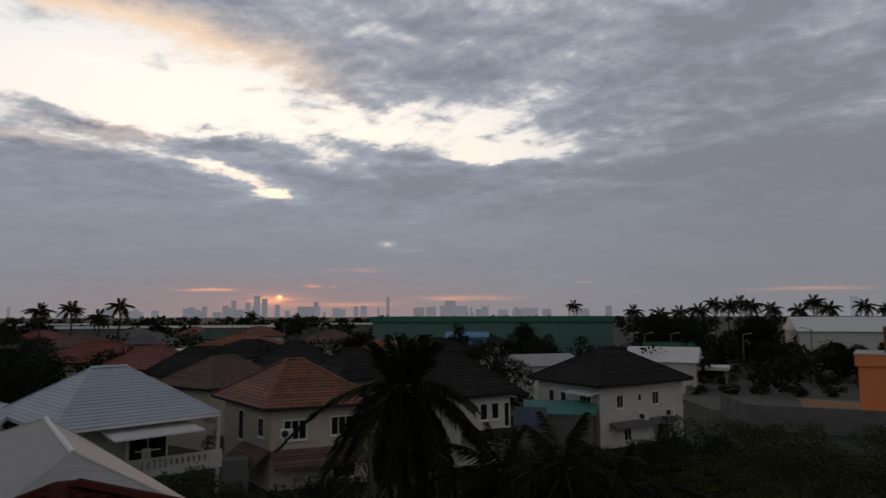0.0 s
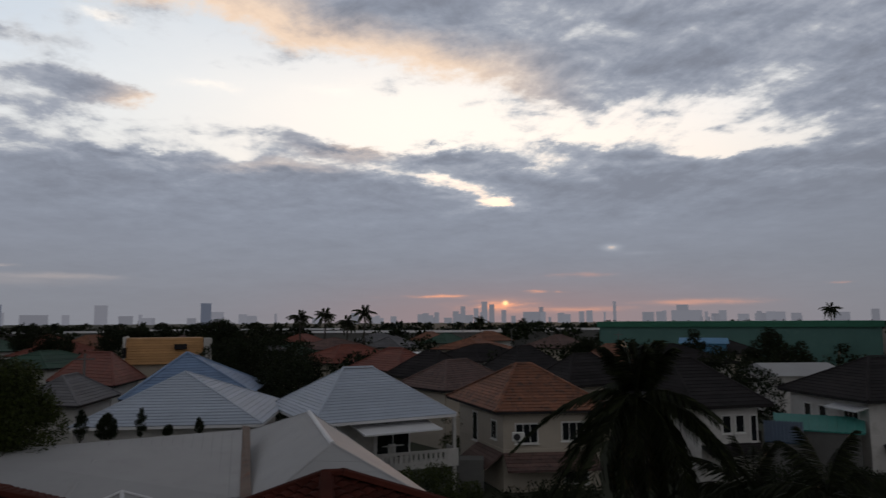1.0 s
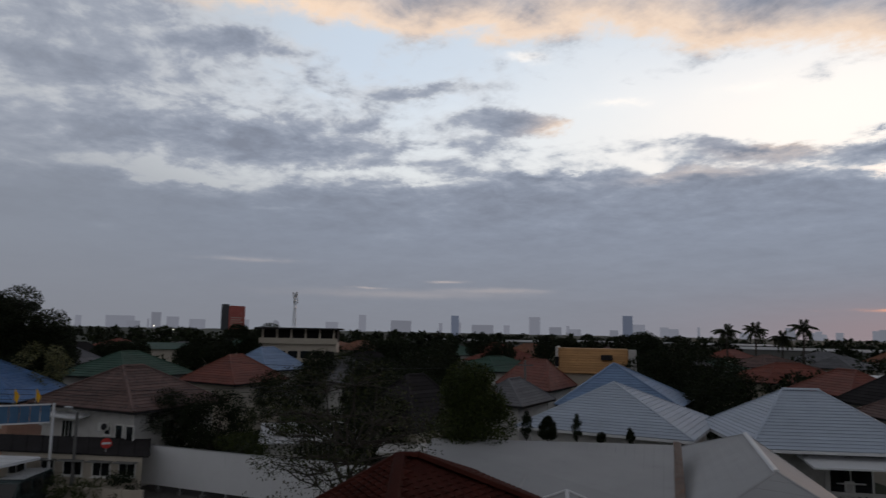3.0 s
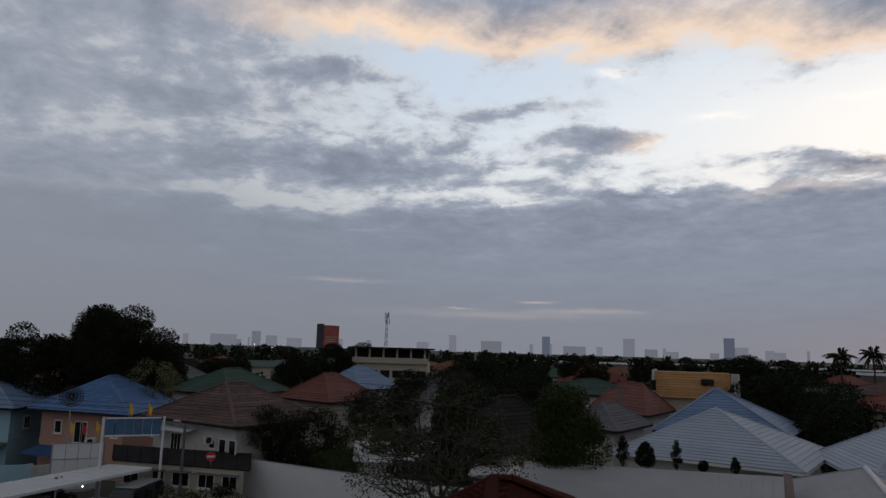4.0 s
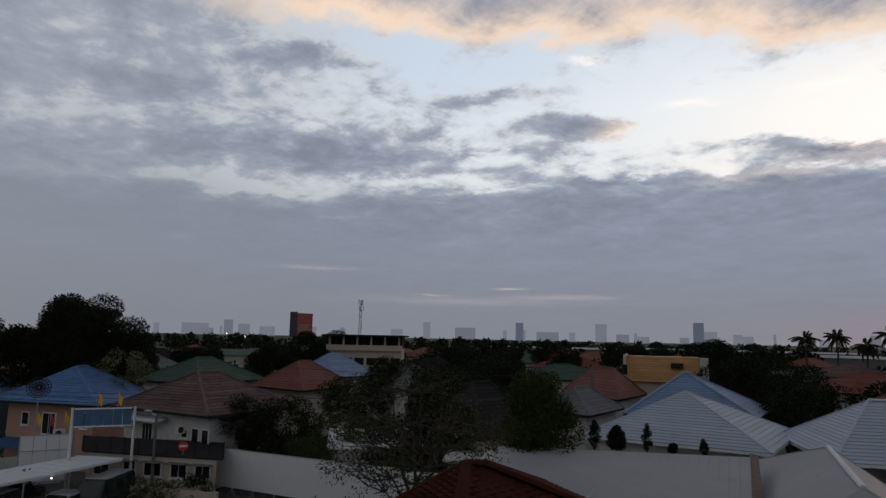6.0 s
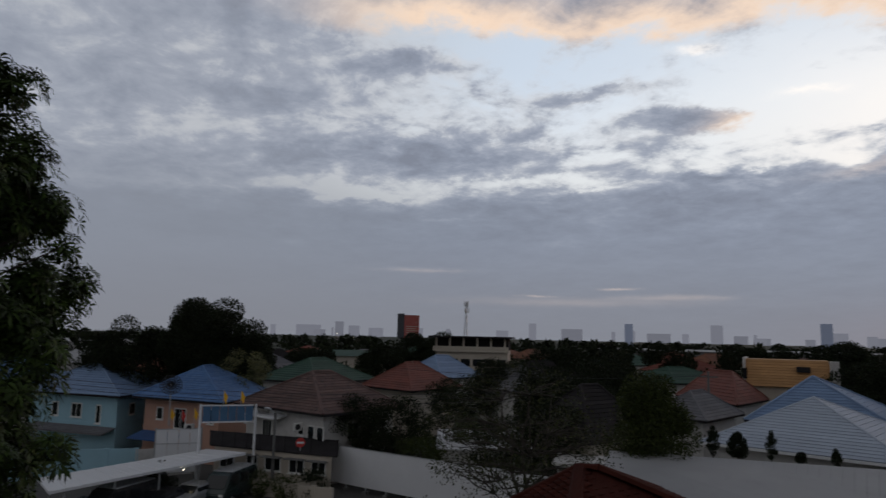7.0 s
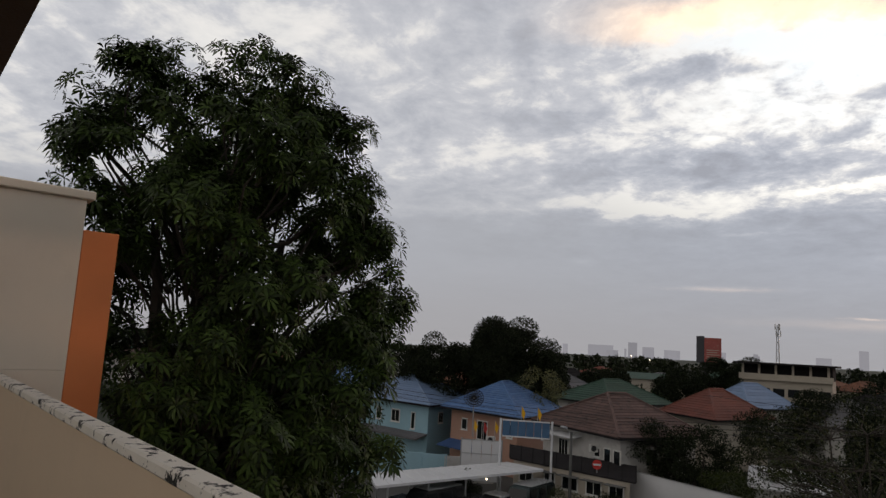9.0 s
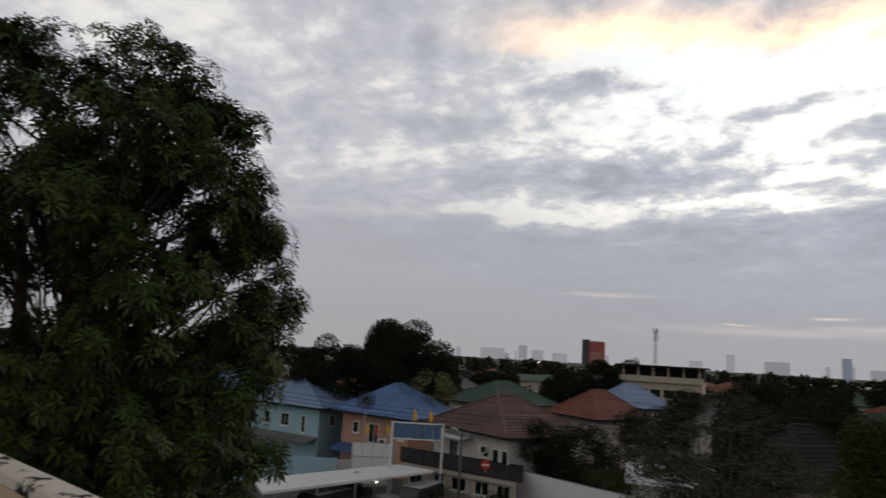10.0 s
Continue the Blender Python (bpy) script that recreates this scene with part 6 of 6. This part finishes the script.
    if van:
        part("roof_panel", boxes((-2.2, 1.2, -0.74, 0.74, 2.0, 2.05), bevel=0.02), M_CAR_SILVER, t, "pale grey van roof")


vehicle(83.3, 51.5, -35, M_CAR_DARK, "dark green passenger van with a pale roof parked by the carport", True, "van")
vehicle(86.0, 50.0, -40, M_CAR_SILVER, "silver hatchback parked under the carport")
vehicle(88.4, 48.6, -40, M_CAR_BLACK, "black car parked under the carport")
vehicle(91.0, 48.0, -40, M_CAR_BLACK, "black van parked under the carport", True, "van")
vehicle(93.6, 47.0, -40, M_CAR_DARK, "dark car parked under the carport")


def beam(name, a, b, w, material, parent, o):
    return part(name, tube(bmesh.new(), Vector(a) - o, Vector(b) - o, w, w, 8), material, parent)


def gate_sign():
    o = Vector((*pol(83.8, 54.4), 0))
    t = thing("gate_sign", o.x, o.y, 0, "blue overhead gate board between white steel posts", "gate")
    for az in (85.84, 81.72):
        beam("post", pol(az, 54.4, 0), pol(az, 54.4, 6.15), 0.09, M_WHITE_SHEET, t, o)
    a, b = Vector(pol(85.7, 54.4, 4.92)) - o, Vector(pol(81.9, 54.4, 4.92)) - o
    d = (b - a).normalized()
    m = Matrix.Translation(a) @ Matrix(((d.x, -d.y, 0, 0), (d.y, d.x, 0, 0), (0, 0, 1, 0), (0, 0, 0, 1)))
    n = 6
    w = (b - a).length
    for k in range(n):
        part("board", box(bmesh.new(), w * k / n + 0.02, w * (k + 1) / n - 0.02, -0.05, 0.05, 0, 1.1, m), M_BOARD_BLUE, t)
    part("top_rail", box(bmesh.new(), 0, w, -0.08, 0.08, 1.1, 1.19, m), M_WHITE_SHEET, t)
    part("bottom_rail", box(bmesh.new(), 0, w, -0.08, 0.08, -0.1, 0, m), M_WHITE_SHEET, t)


gate_sign()


def flag(az, d, z, h, material, label):
    x, y = pol(az, d)
    t = thing("flag", x, y, z, label, "flag", "flags", turn=az)
    part("staff", tube(bmesh.new(), (0, 0, -0.3), (0, 0, h), 0.025, 0.02, 6), M_STEEL, t)
    v, f = [], []
    for k in range(7):
        u = k / 6
        v += [(0.42 * u * (1 - 0.3 * u), 0.06 * math.sin(u * 7), h - 0.05 - 0.5 * u), (0.42 * u * (1 - 0.6 * u), 0.06 * math.sin(u * 7 + 0.6), h - 0.75 - 0.35 * u)]
    f = [(2 * k, 2 * k + 2, 2 * k + 3, 2 * k + 1) for k in range(6)]
    cloth = raw("cloth", v, f, material, t)
    mod = cloth.modifiers.new("thickness", "SOLIDIFY")
    mod.thickness = 0.015


flag(84.2, 54.4, 6.1, 1.1, M_YELLOW, "limp yellow flag on the gate board")
flag(82.9, 54.4, 6.1, 1.1, M_YELLOW, "limp yellow flag on the gate board")
flag(88.0, 57, 4.1, 1.6, M_YELLOW, "limp yellow flag on the white hoarding")
flag(86.3, 57, 4.1, 1.6, M_YELLOW, "limp yellow flag on the white hoarding")
flag(87.2, 57, 4.1, 1.5, M_RED, "limp red flag on the white hoarding")


def hoarding():
    o = Vector((*pol(87.3, 57), 0))
    t = thing("hoarding", o.x, o.y, 0, "white panelled hoarding seen from behind", "hoarding", turn=87.3)
    for r in range(3):
        for k in range(4):
            part("panel", boxes((-1.6 + 0.8 * k + 0.015, -1.6 + 0.8 * k + 0.785, -0.03, 0.03, 0.9 + 1.07 * r, 0.9 + 1.07 * r + 1.05)), M_WHITE_SHEET, t)
    for k in (-1.63, 1.63):
        part("post", tube(bmesh.new(), (k, 0.06, 0), (k, 0.06, 4.2), 0.06, 0.06), M_STEEL, t)
    for r in range(4):
        part("rail", boxes((-1.62, 1.62, -0.07, -0.031, 0.86 + 1.07 * r, 0.91 + 1.07 * r)), M_STEEL, t)


hoarding()
wall_run("wall_garden", pol(98, 62), pol(90.2, 60), 2.3, 0.15, M_SKY_PAINT, "sky-blue painted garden wall", bays=4)
wall_run("wall_garden", pol(90.1, 60), pol(86.4, 61), 2.2, 0.15, M_WHITE, "white painted garden wall", bays=3)
street_shed, foot = lean_to(85.0, 75.2, 57.2, 60.6, 2.85, 3.45, M_DARK_TILE, "long cream lean-to with a dark brown tile roof along the street", M_CREAM, 6.2)
for u, w, h in ((0.12, 1.2, 1.0), (0.34, 0.9, 1.6), (0.52, 1.3, 0.9), (0.72, 1.2, 0.9), (0.90, 1.1, 0.8)):
    win = window_part(street_shed, foot[0].xy, foot[1].xy, u, 2.3 - h, w, h, 2, Vector())
    c = foot[0].lerp(foot[1], u)
    d = (foot[1] - foot[0]).normalized()
    m = Matrix.Translation(c) @ Matrix(((d.x, -d.y, 0, 0), (d.y, d.x, 0, 0), (0, 0, 1, 0), (0, 0, 0, 1)))
    part("awning", box(bmesh.new(), -w / 2 - 0.2, w / 2 + 0.2, -0.65, -0.02, 2.36, 2.42, m), M_CONCRETE, street_shed)
wall_run("wall_garden", pol(84.4, 54.6), pol(75.6, 48.8), 1.1, 0.16, M_CREAM, "stained cream garden wall below the brown-tiled lean-to", bays=7)


def white_fence():
    pts = [pol(76.0, 54.5), pol(66.0, 47.0), pol(56.5, 43.5)]
    o = Vector((*pts[1], 0))
    t = thing("fence", o.x, o.y, 0, "tall white sheet fence raised on short posts with concrete feet", "fence")
    for a, b, n in ((pts[0], pts[1], 6), (pts[1], pts[2], 5)):
        a, b = Vector((*a, 0)) - o, Vector((*b, 0)) - o
        d = (b - a).normalized()
        m = Matrix.Translation(a) @ Matrix(((d.x, -d.y, 0, 0), (d.y, d.x, 0, 0), (0, 0, 1, 0), (0, 0, 0, 1)))
        w = (b - a).length
        for k in range(n):
            part("panel", box(bmesh.new(), w * k / n, w * (k + 1) / n - 0.008, -0.03, 0.03, 0.5, 3.15, m), M_WHITE_SHEET, t)
            part("post", box(bmesh.new(), w * k / n + 0.05, w * k / n + 0.13, 0.032, 0.11, 0.1, 3.0, m), M_STEEL, t)
            part("foot", box(bmesh.new(), w * k / n - 0.1, w * k / n + 0.28, -0.1, 0.26, 0, 0.25, m, 0.03), M_CONCRETE, t)
        part("top_rail", box(bmesh.new(), 0, w, -0.05, 0.05, 3.152, 3.2, m), M_STEEL, t)


white_fence()


def low_white_building():
    o = Vector((*pol(63.0, 52), 0))
    t = thing("outbuilding", o.x, o.y, 0, "low white outbuilding with a row of slots under its roof", "outbuilding", turn=66)
    part("wall", boxes((-3.6, 3.2, 0, 6, 0, 3.35)), M_WHITE, t)
    v = [(-3.9, -0.3, 3.36), (3.5, -0.3, 3.36), (3.5, 6.3, 3.9), (-3.9, 6.3, 3.9)]
    raw("roof", v + [(a, b, c - 0.1) for a, b, c in v], [(0, 1, 2, 3), (7, 6, 5, 4), (1, 0, 4, 5), (2, 1, 5, 6), (3, 2, 6, 7), (0, 3, 7, 4)], M_WHITE_SHEET, t)
    for k in range(9):
        part("slot", boxes((-1.4 + 0.36 * k, -1.24 + 0.36 * k, -0.03, 0.05, 2.5, 3.0)), M_PANE, t)


low_white_building()
x, y = pol(55.5, 44.5)
t = thing("porch", x, y, 0, "white flat-roofed porch with a dark grilled window", "porch", turn=52)
part("wall", boxes((-1.6, 1.7, 0, 3, 0, 3.7)), M_WHITE, t)
part("roof", boxes((-1.9, 2.0, -0.4, 3.2, 3.71, 3.95), bevel=0.05), M_WHITE, t)
part("window", boxes((-0.75, 0.75, -0.05, 0.05, 1.7, 3.0)), M_PANE, t)
part("window_bar", boxes((-0.03, 0.03, -0.09, -0.052, 1.7, 3.0)), M_FRAME, t)
part("window_rail", boxes((-0.8, 0.8, -0.09, -0.052, 2.3, 2.36)), M_FRAME, t)
x, y = pol(52.2, 43.0)
t = thing("annexe", x, y, 0, "white annexe wall with a small window", "annexe", turn=49)
part("wall", boxes((-2.0, 2.0, 0, 3, 0, 4.2)), M_WHITE, t)
part("window", boxes((0.6, 1.3, -0.05, 0.05, 2.9, 3.9)), M_PANE, t)
part("window_bar", boxes((0.92, 0.97, -0.08, -0.051, 2.9, 3.9)), M_FRAME, t)


def satellite_dish(az, d, z):
    x, y = pol(az, d)
    t = thing("satellite_dish", x, y, z, "dark mesh satellite dish on a mast", "satellite dish", turn=az)
    v, f = [(0, 0.28, 0.9)], []
    n = 20
    for r, yy in ((0.21, 0.25), (0.42, 0.16), (0.63, 0.04), (0.84, -0.12)):
        v += [(r * math.cos(k * math.tau / n), yy, 0.9 + r * math.sin(k * math.tau / n) * 0.92) for k in range(n)]
    f += [(0, 1 + k, 1 + (k + 1) % n) for k in range(n)]
    for j in range(3):
        a, b = 1 + j * n, 1 + (j + 1) * n
        f += [(a + k, b + k, b + (k + 1) % n, a + (k + 1) % n) for k in range(n)]
    dish = raw("dish", v, f, M_DARK_METAL, t)
    dish.modifiers.new("mesh", "WIREFRAME").thickness = 0.07
    part("mast", tube(bmesh.new(), (0, 0.3, -2.4), (0, 0.3, 0.9), 0.05, 0.05), M_STEEL, t)
    part("feed", tube(bmesh.new(), (0, 0.2, 0.9), (0, -0.55, 0.9), 0.03, 0.04), M_STEEL, t)


satellite_dish(88.1, 61.0, 6.2)
street_lamp(80.2, 53.5, 5.6, "concrete pole with a small street lamp", 0.9, 200)
x, y = pol(78.15, 53)
t = thing("road_sign", x, y, 0, "round red sign with a pale bar on a post", "sign", "signs", turn=78)
part("post", tube(bmesh.new(), (0, 0.05, 0), (0, 0.05, 3.4), 0.04, 0.04), M_STEEL, t)
bm = bmesh.new()
bmesh.ops.create_cone(bm, cap_ends=True, segments=24, radius1=0.34, radius2=0.34, depth=0.04, matrix=pose(0, 0, 3.5, 90, 0, 0))
part("disc", bm, M_RED, t)
part("bar", boxes((-0.27, 0.27, -0.035, -0.022, 3.43, 3.57)), M_WHITE_SHEET, t)
for az, d, z, turn in ((12.6, 46.6, 3.6, 20), (82.2, 61.2, 3.9, 110), (78.4, 56.4, 3.9, 110), (86.6, 61.5, 3.3, 110), (-16.0, 64.0, 2.3, -40), (-18.0, 66.5, 2.4, -40)):
    x, y = pol(az, d)
    air_conditioner(x, y, z, turn)
tree(79.2, 50.5, 1.7, 2.4, "low garden shrub by the wall", L_YELLOW, 61, 0.05, 16, 0.22, 44, 0.34, name="shrub")
tree(77.2, 50.5, 2.1, 2.2, "low garden shrub by the wall", L_DARK, 62, 0.05, 16, 0.22, 44, 0.34, name="shrub")
tree(81.0, 51.5, 1.9, 2.0, "low garden shrub by the lamp pole", L_YELLOW, 63, 0.05, 16, 0.22, 44, 0.34, name="shrub")

# little conifers in pots along the back of the sheet roof
for i, (az, h, w) in enumerate(((45.9, 1.35, 0.75), (44.2, 1.1, 1.2), (41.9, 1.3, 0.65), (40.0, 0.45, 0.6), (37.8, 0.7, 0.55))):
    t = tree(az, 36.0, 6.25 + h, w, "small dark clipped conifer at the roof edge", L_DARK, 70 + i, 0.0, 46, 0.10, 260, 0.26, base=6.1, name="shrub", trunk_r=0.04, taper=0.7)


# balcony of the white house
def house_balcony():
    a, b = Vector((*pol(24.3, 45.2), 0)), Vector((*pol(17.45, 47.2), 0))
    t = thing("balcony", a.x, a.y, 0, "white balcony with a slotted parapet on the pale-roofed house", "balcony")
    d = (b - a).normalized()
    w = (b - a).length
    m = Matrix(((d.x, -d.y, 0, 0), (d.y, d.x, 0, 0), (0, 0, 1, 0), (0, 0, 0, 1)))
    part("floor", box(bmesh.new(), 0, w, 0.1, 1.9, 1.9, 2.1, m), M_WHITE, t)
    part("parapet_base", box(bmesh.new(), 0, w, 0, 0.1, 1.9, 2.35, m), M_WHITE, t)
    part("handrail", box(bmesh.new(), 0, w, -0.03, 0.13, 2.85, 3.02, m), M_WHITE, t)
    n = 17
    for k in range(n):
        x0 = w * k / n
        part("baluster", box(bmesh.new(), x0, x0 + w / n * 0.62, 0.01, 0.09, 2.35, 2.85, m), M_WHITE, t)
    part("end_panel", box(bmesh.new(), w - 0.9, w, -0.01, 0.11, 2.34, 2.86, m), M_WHITE, t)
    part("end_wall", box(bmesh.new(), w - 0.1, w, 0.1, 1.9, 2.1, 3.0, m), M_WHITE, t)
    for k in (0.05, w - 0.3):
        part("column", box(bmesh.new(), k, k + 0.22, 0.2, 0.42, 0, 5.1, m), M_WHITE, t)


house_balcony()
x, y = pol(16.5, 47.5)
t = thing("water_tank", x, y, 0, "grey concrete water tank beside the balcony", "tank", turn=16)
part("body", boxes((-0.9, 0.9, 0, 1.5, 0, 2.2), bevel=0.03), M_CONCRETE, t)


# cables strung along the street
def cable(a, b, sag, label):
    a, b = Vector(a), Vector(b)
    cu = bpy.data.curves.new("cable", "CURVE")
    cu.dimensions, cu.bevel_depth = "3D", 0.018
    sp = cu.splines.new("POLY")
    sp.points.add(20)
    for k in range(21):
        f = k / 20
        p = a.lerp(b, f) - Vector((0, 0, sag * 4 * f * (1 - f))) - a
        sp.points[k].co = (*p, 1)
    cu.materials.append(M_DARK_METAL)
    ob = tagged(new("cable", cu), label, "cable", "cables")
    ob.location = a


for k in range(3):
    cable(pol(96, 64, 6.8 + 0.35 * k), pol(60, 56, 6.6 + 0.35 * k), 0.7, "thin black overhead cable along the street")
cable(pol(46.0, 74, 8.2), pol(70, 74, 8.0), 0.6, "thin black overhead cable along the street")
for az, d, z in ((75.6, 420, 11.3), (74.2, 380, 9.6)):
    x, y = pol(az, d)
    t = thing("street_lamp", x, y, 0, "distant street lamp still lit", "street lamp", "lit lamps")
    part("pole", tube(bmesh.new(), (0, 0, 0), (0, 0, z), 0.15, 0.1), M_STEEL, t)
    bm = bmesh.new()
    bmesh.ops.create_icosphere(bm, subdivisions=2, radius=0.22, matrix=Matrix.Translation((0, 0, z)))
    part("lamp_head", bm, M_LAMP, t)
